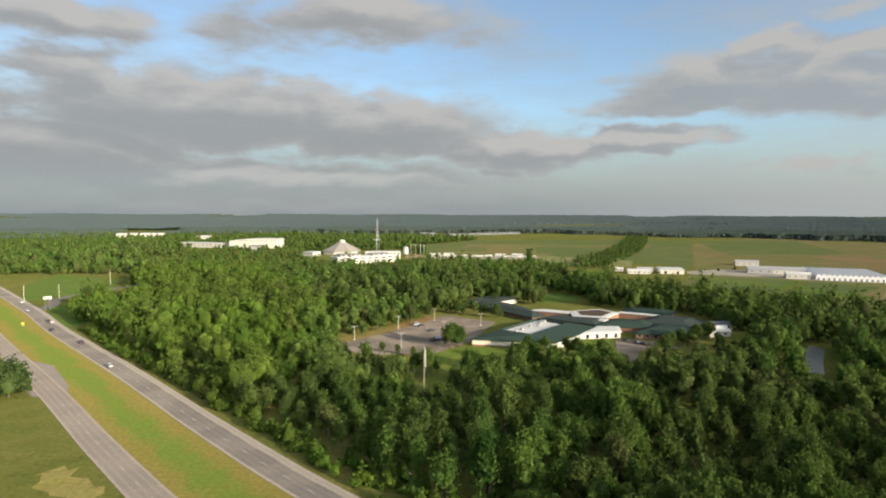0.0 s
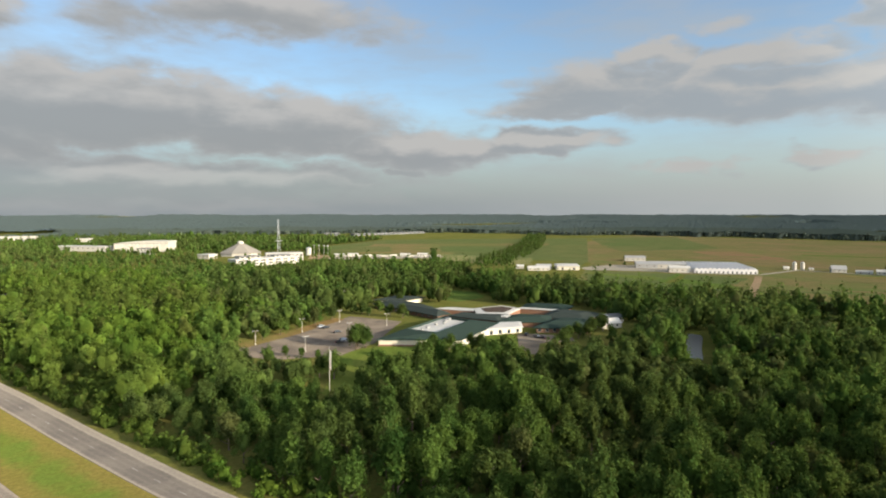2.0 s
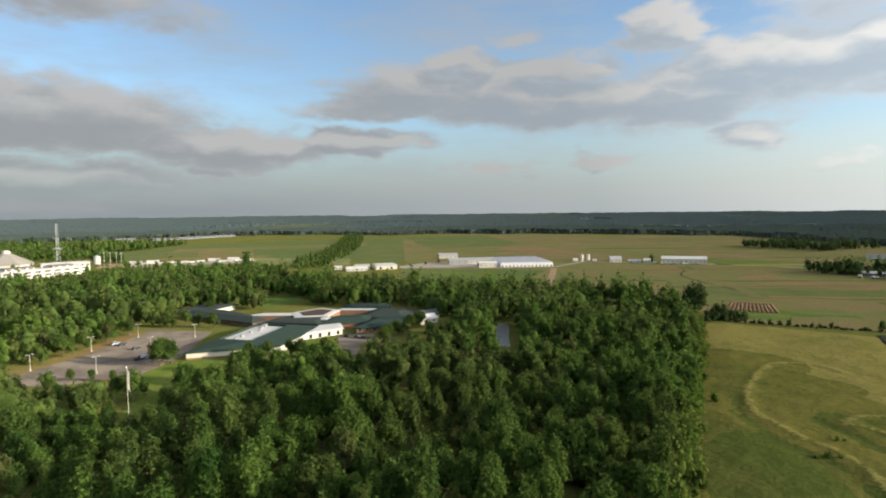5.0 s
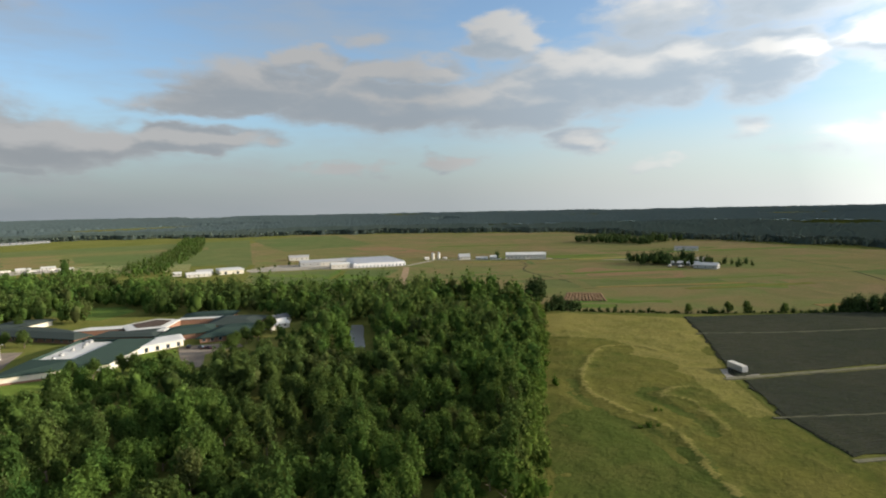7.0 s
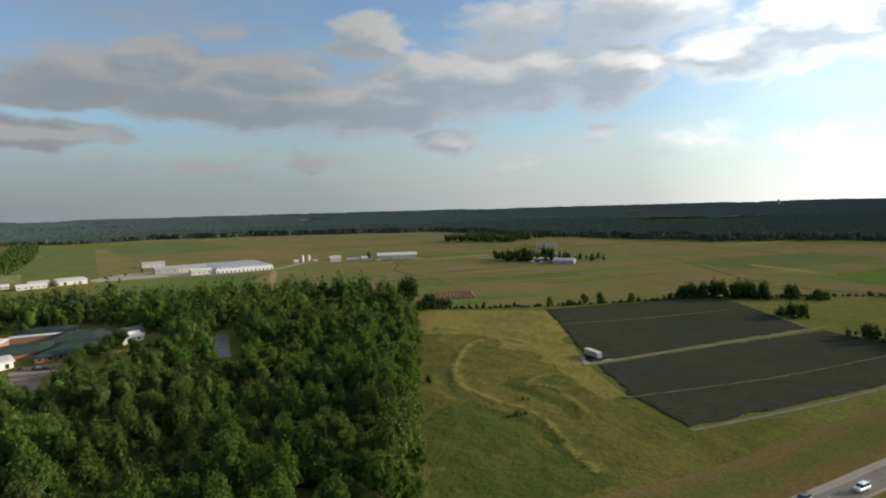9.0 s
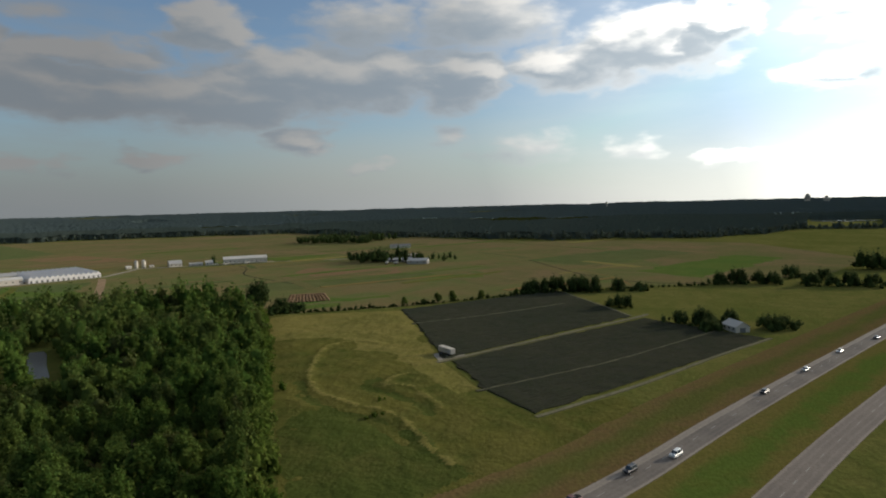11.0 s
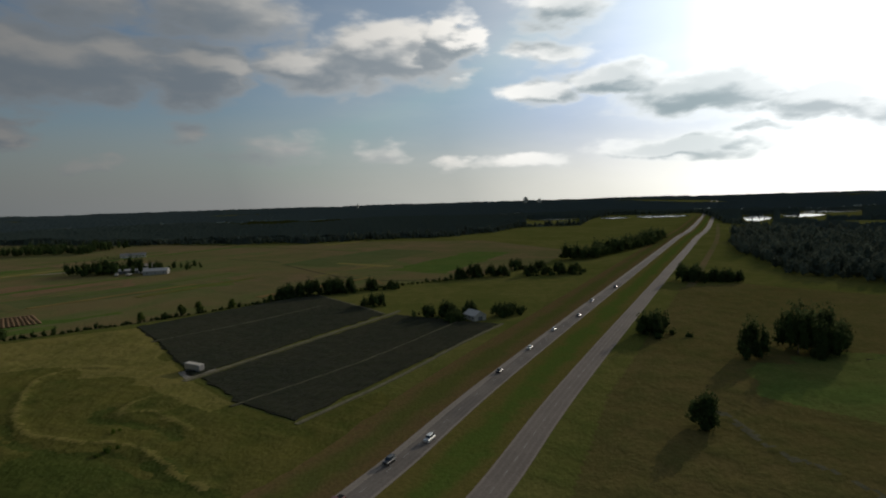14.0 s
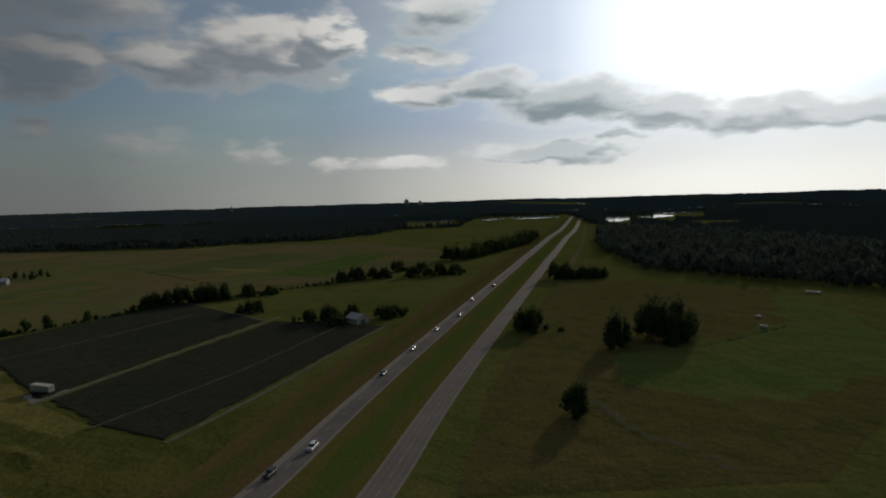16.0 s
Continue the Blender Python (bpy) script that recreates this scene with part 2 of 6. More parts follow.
def foliage(name, a, b_, dry=None, patch=0.05, through_leaf=0.42, glow=(0.15, 0.175, 0.045)):
    """Leaves: a tone for each crown, broad patches and fine grain, and light passing through."""
    m, nt, b = material(name, 0.75)
    nt.nodes.remove(b)
    p = place(nt)
    cell = nt.nodes.new("ShaderNodeTexVoronoi")
    link(nt, vec_node(nt, "MULTIPLY", p, (1, 1, 0.25)), cell.inputs["Vector"])
    cell.inputs["Scale"].default_value = 0.125
    tone = nt.nodes.new("ShaderNodeSeparateColor")
    link(nt, cell.outputs["Color"], tone.inputs[0])
    n1 = math_node(nt, "MULTIPLY_ADD", ramp(nt, noise_node(nt, p, 0.13, 2, 0.5), 0.38, 0.62), 0.4, math_node(nt, "MULTIPLY", tone.outputs[0], 0.62))
    n2 = ramp(nt, noise_node(nt, p, patch * 0.3, 2), 0.40, 0.62)
    n3 = noise_node(nt, p, 1.1, 3, 0.6)
    col = mix(nt, n1, a, b_)
    if dry:
        col = mix(nt, math_node(nt, "MULTIPLY", n2, 0.35), col, dry)
        col = mix(nt, ramp(nt, tone.outputs[1], 0.84, 0.97, 0.0, 0.65), col, dry)
    col = mix(nt, ramp(nt, n3, 0.25, 0.75, 0.35, 0.0), col, (0.02, 0.03, 0.008))
    single = ramp(nt, nt.nodes.new("ShaderNodeNewGeometry").outputs["Random Per Island"], 0.0, 1.0, 0.55, 1.4, False)
    tint = nt.nodes.new("ShaderNodeCombineXYZ")
    for i in range(3):
        link(nt, single, tint.inputs[i])
    col = vec_node(nt, "MULTIPLY", col, tint.outputs[0])
    d, t = nt.nodes.new("ShaderNodeBsdfDiffuse"), nt.nodes.new("ShaderNodeBsdfTranslucent")
    d.inputs["Roughness"].default_value = 1.0
    link(nt, col, d.inputs[0])
    link(nt, mix(nt, 0.5, col, glow), t.inputs[0])
    ms = nt.nodes.new("ShaderNodeMixShader")
    ms.inputs[0].default_value = through_leaf
    link(nt, d.outputs[0], ms.inputs[1])
    link(nt, t.outputs[0], ms.inputs[2])
    link(nt, ms.outputs[0], nt.nodes["Material Output"].inputs[0])
    return m


def asphalt(name, a, b_):
    m, nt, b = material(name, 0.95)
    b.inputs["Specular IOR Level"].default_value = 0.03
    b.inputs["Diffuse Roughness"].default_value = 0.3
    p = place(nt)
    col = mix(nt, ramp(nt, noise_node(nt, p, 0.06, 4, 0.6), 0.35, 0.65), a, b_)
    col = mix(nt, ramp(nt, noise_node(nt, p, 2.5, 4, 0.7), 0.3, 0.7, 0.3, 0.0), col, (0.03, 0.03, 0.03))
    link(nt, col, b.inputs["Base Color"])
    return m


def across(nt):
    """The position across a road or verge, 0 to 1."""
    n = nt.nodes.new("ShaderNodeUVMap")
    n.uv_map = "across"
    split = nt.nodes.new("ShaderNodeSeparateXYZ")
    link(nt, n.outputs[0], split.inputs[0])
    return split.outputs[0]


def road_surface(name, centre, half, lane, edge):
    """Asphalt: dark lanes with darker wheel paths, pale worn shoulders, patches and cracks. centre, half: of the lanes, across the strip."""
    m, nt, b = material(name, 0.95)
    b.inputs["Specular IOR Level"].default_value = 0.03
    b.inputs["Diffuse Roughness"].default_value = 0.3
    p = place(nt)
    broad, fine = noise_node(nt, p, 0.05, 4, 0.6), noise_node(nt, p, 1.2, 4, 0.7)
    off = math_node(nt, "ABSOLUTE", math_node(nt, "SUBTRACT", across(nt), centre))
    off = math_node(nt, "MULTIPLY_ADD", math_node(nt, "SUBTRACT", broad, 0.5), 0.10, off)
    off = math_node(nt, "MULTIPLY_ADD", math_node(nt, "SUBTRACT", fine, 0.5), 0.06, off)
    col = mix(nt, ramp(nt, off, half - 0.05, half + 0.04), lane, edge)
    wheel = math_node(nt, "COSINE", math_node(nt, "MULTIPLY", off, 6.2832 * 1.9 / half))
    col = mix(nt, ramp(nt, wheel, -0.2, 1.0, 0.17, 0.0), col, (0.055, 0.05, 0.046))
    col = mix(nt, ramp(nt, broad, 0.35, 0.65, 0.0, 0.35), col, edge)
    col = mix(nt, ramp(nt, fine, 0.3, 0.6, 0.25, 0.0), col, (0.05, 0.045, 0.04))
    link(nt, col, b.inputs["Base Color"])
    return m


def median_surface(name, straw, green):
    """Grass that runs from straw at the road edges to green in the moist middle, with a ragged border."""
    m, nt, b = material(name, 0.95)
    b.inputs["Specular IOR Level"].default_value = 0.0
    b.inputs["Diffuse Roughness"].default_value = 0.55
    p = place(nt)
    broad, fine, tuft = noise_node(nt, p, 0.03, 4, 0.6), noise_node(nt, p, 0.7, 4, 0.7), noise_node(nt, p, 0.12, 4, 0.6)
    off = math_node(nt, "ABSOLUTE", math_node(nt, "SUBTRACT", across(nt), 0.52))
    off = math_node(nt, "MULTIPLY_ADD", math_node(nt, "SUBTRACT", broad, 0.5), 0.7, off)
    off = math_node(nt, "MULTIPLY_ADD", math_node(nt, "SUBTRACT", tuft, 0.5), 0.3, off)
    col = mix(nt, ramp(nt, off, 0.06, 0.36), green, straw)
    col = mix(nt, ramp(nt, tuft, 0.4, 0.7, 0.0, 0.4), col, (0.15, 0.15, 0.03))
    col = mix(nt, ramp(nt, fine, 0.3, 0.7, 0.35, 0.0), col, (0.05, 0.05, 0.015))
    link(nt, col, b.inputs["Base Color"])
    bump(nt, b, math_node(nt, "ADD", fine, tuft), 0.6, 0.4)
    return m


def glass(name, colour=(0.03, 0.04, 0.05)):
    m, nt, b = material(name, 0.08)
    b.inputs["Base Color"].default_value = (*colour, 1)
    b.inputs["Specular IOR Level"].default_value = 0.6
    return m


M = {
    "ground": grass("grass_ground", (0.13, 0.13, 0.032), (0.175, 0.155, 0.045), (0.09, 0.115, 0.025)),
    "meadow": grass("meadow_grass", (0.132, 0.12, 0.028), (0.08, 0.09, 0.02), (0.148, 0.127, 0.036), 0.03, 0.10),
    "gold": grass("golden_meadow_grass", (0.215, 0.18, 0.05), (0.16, 0.145, 0.038), (0.225, 0.185, 0.06), 0.03, 0.10),
    # Darker green grass; also the painted shadow side of the ridges.
    "green_and_shade": grass("green_and_shade_grass", (0.074, 0.088, 0.02), (0.10, 0.10, 0.026), (0.058, 0.078, 0.016), 0.035, 0.12),
    "rough": grass("rough_pasture_grass", (0.135, 0.108, 0.036), (0.155, 0.12, 0.044), (0.09, 0.098, 0.028)),
    "pale_path": grass("pale_grass_path", (0.20, 0.18, 0.115), (0.16, 0.148, 0.09), (0.225, 0.20, 0.135)),
    "crop_path": grass("faint_grass_path", (0.135, 0.125, 0.08), (0.11, 0.105, 0.065), (0.15, 0.135, 0.09)),
    "nursery": grass("pale_straw_mulch", (0.34, 0.28, 0.15), (0.28, 0.25, 0.12), (0.38, 0.32, 0.19)),
    "straw": grass("straw_grass", (0.26, 0.21, 0.07), (0.22, 0.20, 0.05), (0.29, 0.23, 0.09), 0.03, 0.12),
    "median": grass("median_grass", (0.20, 0.165, 0.04), (0.24, 0.18, 0.05), (0.165, 0.17, 0.035), 0.02, 0.06),
    "verge": grass("dry_verge_grass", (0.22, 0.14, 0.06), (0.19, 0.165, 0.05), (0.25, 0.17, 0.07), 0.015, 0.08),
    "lush": grass("lush_green_grass", (0.12, 0.165, 0.04), (0.15, 0.155, 0.045), (0.10, 0.13, 0.032), 0.025, 0.07),
    "lawn": grass("lawn_grass", (0.12, 0.17, 0.03), (0.16, 0.18, 0.04), (0.10, 0.14, 0.025), 0.03, 0.1),
    "pasture": grass("green_pasture", (0.10, 0.152, 0.034), (0.125, 0.155, 0.038), (0.085, 0.128, 0.028), 0.02, 0.06),
    "field_brown": grass("brown_field", (0.185, 0.145, 0.062), (0.122, 0.148, 0.045), (0.205, 0.155, 0.076), 0.012, 0.03),
    "field_green": grass("green_field", (0.108, 0.137, 0.048), (0.14, 0.142, 0.055), (0.09, 0.112, 0.04), 0.007, 0.03),
    "field_olive": grass("olive_field", (0.155, 0.142, 0.055), (0.215, 0.15, 0.078), (0.122, 0.132, 0.045), 0.006, 0.03),
    "crop": grass("dark_crop_rows", (0.044, 0.043, 0.034), (0.054, 0.05, 0.038), (0.036, 0.042, 0.026), 0.02, 0.12, 0.9, (37.0, 1.8, 0.5)),
    "crop_leaf": grass("dark_crop_leaves", (0.043, 0.045, 0.034), (0.054, 0.052, 0.038), (0.038, 0.044, 0.028), 0.02, 0.12),
    "dirt": grass("bare_dirt", (0.33, 0.22, 0.13), (0.28, 0.19, 0.11), (0.36, 0.27, 0.18), 0.03, 0.15),
    "dirt_red": grass("reddish_soil", (0.22, 0.135, 0.075), (0.185, 0.145, 0.065), (0.245, 0.15, 0.085), 0.02, 0.05),
    "gravel": grass("pale_gravel", (0.36, 0.31, 0.25), (0.30, 0.26, 0.20), (0.40, 0.36, 0.30), 0.03, 0.2),
    "road_north": road_surface("highway_asphalt", 0.585, 0.34, (0.185, 0.158, 0.134), (0.33, 0.28, 0.226)),
    "road_south": road_surface("old_highway_asphalt", 0.5, 0.43, (0.245, 0.202, 0.166), (0.31, 0.258, 0.208)),
    "median_mix": median_surface("median_turf", (0.20, 0.158, 0.044), (0.122, 0.165, 0.03)),
    "verge_mix": median_surface("verge_turf", (0.192, 0.126, 0.052), (0.128, 0.13, 0.034)),
    "asphalt": asphalt("worn_asphalt", (0.21, 0.182, 0.155), (0.25, 0.212, 0.178)),
    "shoulder": asphalt("pale_shoulder", (0.17, 0.15, 0.125), (0.14, 0.125, 0.105)),
    "parking": asphalt("parking_asphalt", (0.15, 0.12, 0.095), (0.25, 0.20, 0.15)),
    "paint": plain("road_paint", (0.33, 0.31, 0.27), 0.9),
    "leaf": foliage("broadleaf_foliage", (0.042, 0.094, 0.02), (0.138, 0.214, 0.04), (0.122, 0.115, 0.045)),
    "leaf_young": foliage("young_bright_foliage", (0.06, 0.125, 0.018), (0.148, 0.218, 0.03), (0.118, 0.122, 0.036)),
    "leaf_dark": foliage("dark_foliage", (0.045, 0.074, 0.022), (0.078, 0.11, 0.032), through_leaf=0.28, glow=(0.11, 0.12, 0.06)),
    # Distance haze is painted in: leaf colour and glow paled towards blue-grey.
    "far_leaf_haze": foliage("haze_tinted_foliage", (0.105, 0.138, 0.122), (0.125, 0.162, 0.14), (0.125, 0.142, 0.125), 0.01, 0.62, (0.30, 0.34, 0.31)),
    # Wood foliage lifted towards grey, which stands in for haze before the sun.
    "wood_hazed": foliage("haze_lifted_wood_foliage", (0.10, 0.12, 0.09), (0.12, 0.14, 0.104), None, 0.02, 0.16, (0.16, 0.18, 0.14)),
    "bark": plain("bark", (0.16, 0.12, 0.09), 0.9),
    "white": plain("white_wall", (0.52, 0.475, 0.40), 0.8, 0, 0.2),
    "cream": plain("cream_wall", (0.70, 0.62, 0.48), 0.75, 0, 0.15),
    "white_roof": plain("white_membrane_roof", (0.54, 0.51, 0.46), 0.7, 0, 0.28, 0.3),
    "film": plain("white_greenhouse_film", (0.72, 0.68, 0.64), 0.7, 0, 0.2, 0.4),
    "green_roof": plain("green_shingle_roof", (0.034, 0.052, 0.041), 0.9, 0, 0.2, 0.5),
    "grey_roof": plain("grey_roof", (0.16, 0.16, 0.155), 0.9, 0, 0.2, 0.4),
    "dark_roof": plain("dark_shingle_roof", (0.046, 0.056, 0.048), 0.9, 0, 0.25, 0.4),
    "court_panel": plain("dark_brown_court_panel", (0.085, 0.06, 0.045), 0.9, 0, 0.3, 0.5),
    "tan_roof": plain("tan_roof", (0.27, 0.24, 0.20), 0.75, 0, 0.2, 0.4),
    "brick": plain("red_brown_brick", (0.26, 0.14, 0.09), 0.85, 0, 0.3, 1.2),
    "steel": plain("galvanised_steel", (0.5, 0.5, 0.5), 0.4, 0.7),
    "metal_roof": plain("pale_metal_roof", (0.42, 0.40, 0.37), 0.35, 0.3, 0.15),
    "glass": glass("dark_window_glass"),
    "rubber": plain("black_rubber", (0.02, 0.02, 0.02), 0.8),
    "wood": plain("weathered_wood", (0.2, 0.15, 0.1), 0.85),
    # Pale grey base colour stands in for sky mirrored on the pond.
    "pond_sky_tone": plain("sky_toned_pond_water", (0.18, 0.175, 0.17), 0.3, 0, 0.1, 0.2),
    # Paler and bluer still, with the horizon's haze put into the leaf colour.
    "ridge": foliage("haze_blue_horizon_foliage", (0.135, 0.175, 0.178), (0.155, 0.197, 0.20), None, 0.004, 0.62, (0.32, 0.38, 0.38)),
    "water": glass("still_water", (0.05, 0.06, 0.06)),
}


# ---------------------------------------------------------------- building helpers
def mesh_of(name, verts, faces, mat=None, smooth=False):
    me = bpy.data.meshes.new(name)
    me.from_pydata([tuple(v) for v in verts], [], [tuple(q) for q in faces])
    if mat:
        me.materials.append(mat)
    if smooth:
        me.polygons.foreach_set("use_smooth", [True] * len(me.polygons))
    me.update()
    return me


def bulk_mesh(name, verts, tris, mat):
    """A large triangle mesh from arrays."""
    me = bpy.data.meshes.new(name)
    me.vertices.add(len(verts))
    me.vertices.foreach_set("co", np.asarray(verts, np.float32).ravel())
    me.loops.add(tris.size)
    me.loops.foreach_set("vertex_index", np.asarray(tris, np.int32).ravel())
    me.polygons.add(len(tris))
    me.polygons.foreach_set("loop_start", np.arange(0, tris.size, tris.shape[1], dtype=np.int32))
    me.materials.append(mat)
    me.update(calc_edges=True)
    return me


def thing(name, m, label, category, group="", kind=""):
    ob = new(name)
    ob.empty_display_size = 0.2
    ob.matrix_basis = m
    return tagged(ob, label, category, group, kind)


def part(name, bm, mat, parent, label="", m=None):
    """Links a bmesh (or mesh) as one part under a thing or a part."""
    if isinstance(bm, bmesh.types.BMesh):
        me = bpy.data.meshes.new(name)
        bmesh.ops.recalc_face_normals(bm, faces=bm.faces)
        bm.to_mesh(me)
        bm.free()
        me.materials.append(mat)
    else:
        me = bm
    ob = new(name, me)
    ob.parent = parent
    if m is not None:
        ob.matrix_basis = m
    return tagged(ob, label)


def box(bm, x0, y0, z0, x1, y1, z1, bevel=0.0):
    r = bmesh.ops.create_cube(bm, size=1)
    for v in r["verts"]:
        v.co = Vector((x0 + (v.co.x + .5) * (x1 - x0), y0 + (v.co.y + .5) * (y1 - y0), z0 + (v.co.z + .5) * (z1 - z0)))
    if bevel:
        edges = list({e for v in r["verts"] for e in v.link_edges})
        bmesh.ops.bevel(bm, geom=edges, offset=bevel, segments=1, affect="EDGES")
    return bm


def boxed(*a, **k):
    return box(bmesh.new(), *a, **k)


def rod(bm, p, q, r0, r1, n=8):
    p, q = Vector(p), Vector(q)
    d = q - p
    m = Matrix.Translation((p + q) / 2) @ d.to_track_quat("Z", "Y").to_matrix().to_4x4()
    bmesh.ops.create_cone(bm, cap_ends=True, segments=n, radius1=r0, radius2=r1, depth=d.length, matrix=m)
    return bm


def prism(bm, outline, z0, z1):
    """A closed prism over a flat outline."""
    lo = [bm.verts.new((x, y, z0)) for x, y in outline]
    hi = [bm.verts.new((x, y, z1)) for x, y in outline]
    n = len(outline)
    for i in range(n):
        bm.faces.new((lo[i], lo[(i + 1) % n], hi[(i + 1) % n], hi[i]))
    bm.faces.new(hi)
    bm.faces.new(lo[::-1])
    return bm


def inside(poly, x, y):
    hit, j = False, len(poly) - 1
    for i in range(len(poly)):
        xi, yi = poly[i]
        xj, yj = poly[j]
        if (yi > y) != (yj > y) and x < (xj - xi) * (y - yi) / (yj - yi) + xi:
            hit = not hit
        j = i
    return hit


def smooth_line(points, step):
    """A Catmull-Rom line through the points, as positions about step apart, with unit normals to its right."""
    pts = [2 * np.array(points[0], float) - np.array(points[1], float)] + [np.array(p, float) for p in points] + [2 * np.array(points[-1], float) - np.array(points[-2], float)]
    out = []
    for a, b, c, d in zip(pts, pts[1:], pts[2:], pts[3:]):
        n = max(2, int(np.hypot(*(c - b)) / step))
        for i in range(n):
            t = i / n
            out.append(0.5 * (2 * b + (c - a) * t + (2 * a - 5 * b + 4 * c - d) * t * t + (3 * b - a - 3 * c + d) * t ** 3))
    out.append(pts[-2])
    out = np.array(out)
    tan = np.gradient(out, axis=0)
    tan /= np.linalg.norm(tan, axis=1)[:, None]
    return out, np.stack([tan[:, 1], -tan[:, 0]], 1)


def rise(x, y):
    """The land's height: flat, with a long swell towards the horizon."""
    d = np.hypot(x, y)
    return 40.0 * np.clip((d - 1900) / 2900, 0, 1) ** 1.6

# ---------------------------------------------------------------- ground and fields
def make_ground():
    radii = [0, 60, 120, 200, 300, 420, 560, 720, 900, 1150, 1500, 1900, 2150, 2400, 2700, 3000, 3300, 3600, 3900, 4200, 4500, 4800, 4900]
    n = 144
    v, q = [(0, 0, 0)], []
    for r in radii[1:]:
        for i in range(n):
            a = 2 * math.pi * i / n
            x, y = r * math.sin(a), r * math.cos(a)
            v.append((x, y, float(rise(x, y))))
    for i in range(n):
        q.append((0, 1 + (i + 1) % n, 1 + i))
    for k in range(len(radii) - 2):
        for i in range(n):
            j = (i + 1) % n
            q.append((1 + k * n + i, 1 + k * n + j, 1 + (k + 1) * n + j, 1 + (k + 1) * n + i))
    tagged(new("ground", mesh_of("ground", v, q, M["ground"], True)), "rough olive grassland that runs to the horizon", "ground", kind="structure")


make_ground()


def field(name, outline, mat, z, label, wave=1.2, step=14.0, category="field"):
    """A flat patch of land with a slightly uneven edge."""
    pts = []
    for (x0, y0), (x1, y1) in zip(outline, outline[1:] + outline[:1]):
        n = max(1, int(math.hypot(x1 - x0, y1 - y0) / step))
        for i in range(n):
            t = i / n
            w = wave if 0 < i else 0
            pts.append((x0 + (x1 - x0) * t + w * random.uniform(-1, 1), y0 + (y1 - y0) * t + w * random.uniform(-1, 1)))
    bm = bmesh.new()
    prism(bm, pts, -0.3, z)
    me = bpy.data.meshes.new(name)
    bmesh.ops.recalc_face_normals(bm, faces=bm.faces)
    bmesh.ops.triangulate(bm, faces=[f for f in bm.faces if len(f.verts) > 4])
    bm.to_mesh(me)
    bm.free()
    me.materials.append(mat)
    return tagged(new(name, me), label, category, kind="structure")


# Highway: two carriageways; the axis of the north one, and the south one 29 m to its right.
AXIS = [(-900, 1010), (-560, 682), (-310, 430), (-228, 342), (-137, 250), (-77, 187), (-29.5, 140), (20, 98), (80, 53), (143.5, 14.5), (231, -30),
        (480, -164), (900, -391), (1489, -708), (4300, -2150)]
axis, side = smooth_line(AXIS, 6.0)
axis2 = axis + side * 29.0


def ribbon(name, line, nrm, a, b, z, mat, label, category="road", kind="structure"):
    """A strip between the offsets a and b (numbers, or one for each point) of a line, with a kerb-thin depth."""
    v, q = [], []
    a, b = np.broadcast_to(a, len(line)), np.broadcast_to(b, len(line))
    for p, n, left, right in zip(line, nrm, a, b):
        for o in (left, right):
            x, y = p + n * o
            g = float(rise(x, y))
            v += [(x, y, g + z), (x, y, g - 0.4)]
    for i in range(len(line) - 1):
        k = 4 * i
        q += [(k, k + 2, k + 6, k + 4), (k, k + 4, k + 5, k + 1), (k + 2, k + 3, k + 7, k + 6)]
    me = mesh_of(name, v, q, mat)
    uv = me.uv_layers.new(name="across")
    for loop in me.loops:
        uv.data[loop.index].uv = (0.0 if loop.vertex_index % 4 < 2 else 1.0, loop.vertex_index // 4)
    return tagged(new(name, me), label, category, kind=kind)


outer = np.interp(axis[:, 0], [-60, 110], [-6.6, -4.6])
ribbon("median", axis, side, 4.2, 24.8, 0.06, M["median_mix"], "grass median, straw at the edges and green in the middle", "median")
south = axis[:, 0] > 108
ribbon("verge_north", axis[south], side[south], -26.0, -4.4, 0.075, M["verge_mix"], "dry reddish grass verge beside the highway", "verge")
ribbon("road_north", axis, side, outer, 4.6, 0.14, M["road_north"], "worn grey-brown asphalt carriageway with pale shoulders", "road")
ribbon("road_south", axis2, side, -4.5, 4.5, 0.14, M["road_south"], "worn grey-brown asphalt carriageway with faded dashes", "road")

MEADOW = [(104, 84), (200, 162), (310, 250), (318, 240), (351, 172), (312, 143), (240, 98), (203, 66), (186, 44), (214, 18), (200, 12), (150, 36), (118, 58)]


def relief(x, y, outline, height, seed=0.0, crests=()):
    """The height of uneven land at a point: swells, hummocks and old tracks, fading out at the edge of the outline."""
    edge = min(seg_distance((x, y), a, b) for a, b in zip(outline, outline[1:] + outline[:1]))
    h = 0.5 + 0.5 * noise.noise((x * 0.022, y * 0.022, seed)) + 0.35 * noise.noise((x * 0.06, y * 0.06, seed + 3)) + 0.16 * noise.noise((x * 0.17, y * 0.17, seed + 5))
    for line, width, lift, _ in crests:
        h += lift / height * math.exp(-(np.min(np.hypot(line[:, 0] - x, line[:, 1] - y)) / width) ** 2)
    return 0.025 + height * max(0.0, h) * min(1.0, edge / 12)


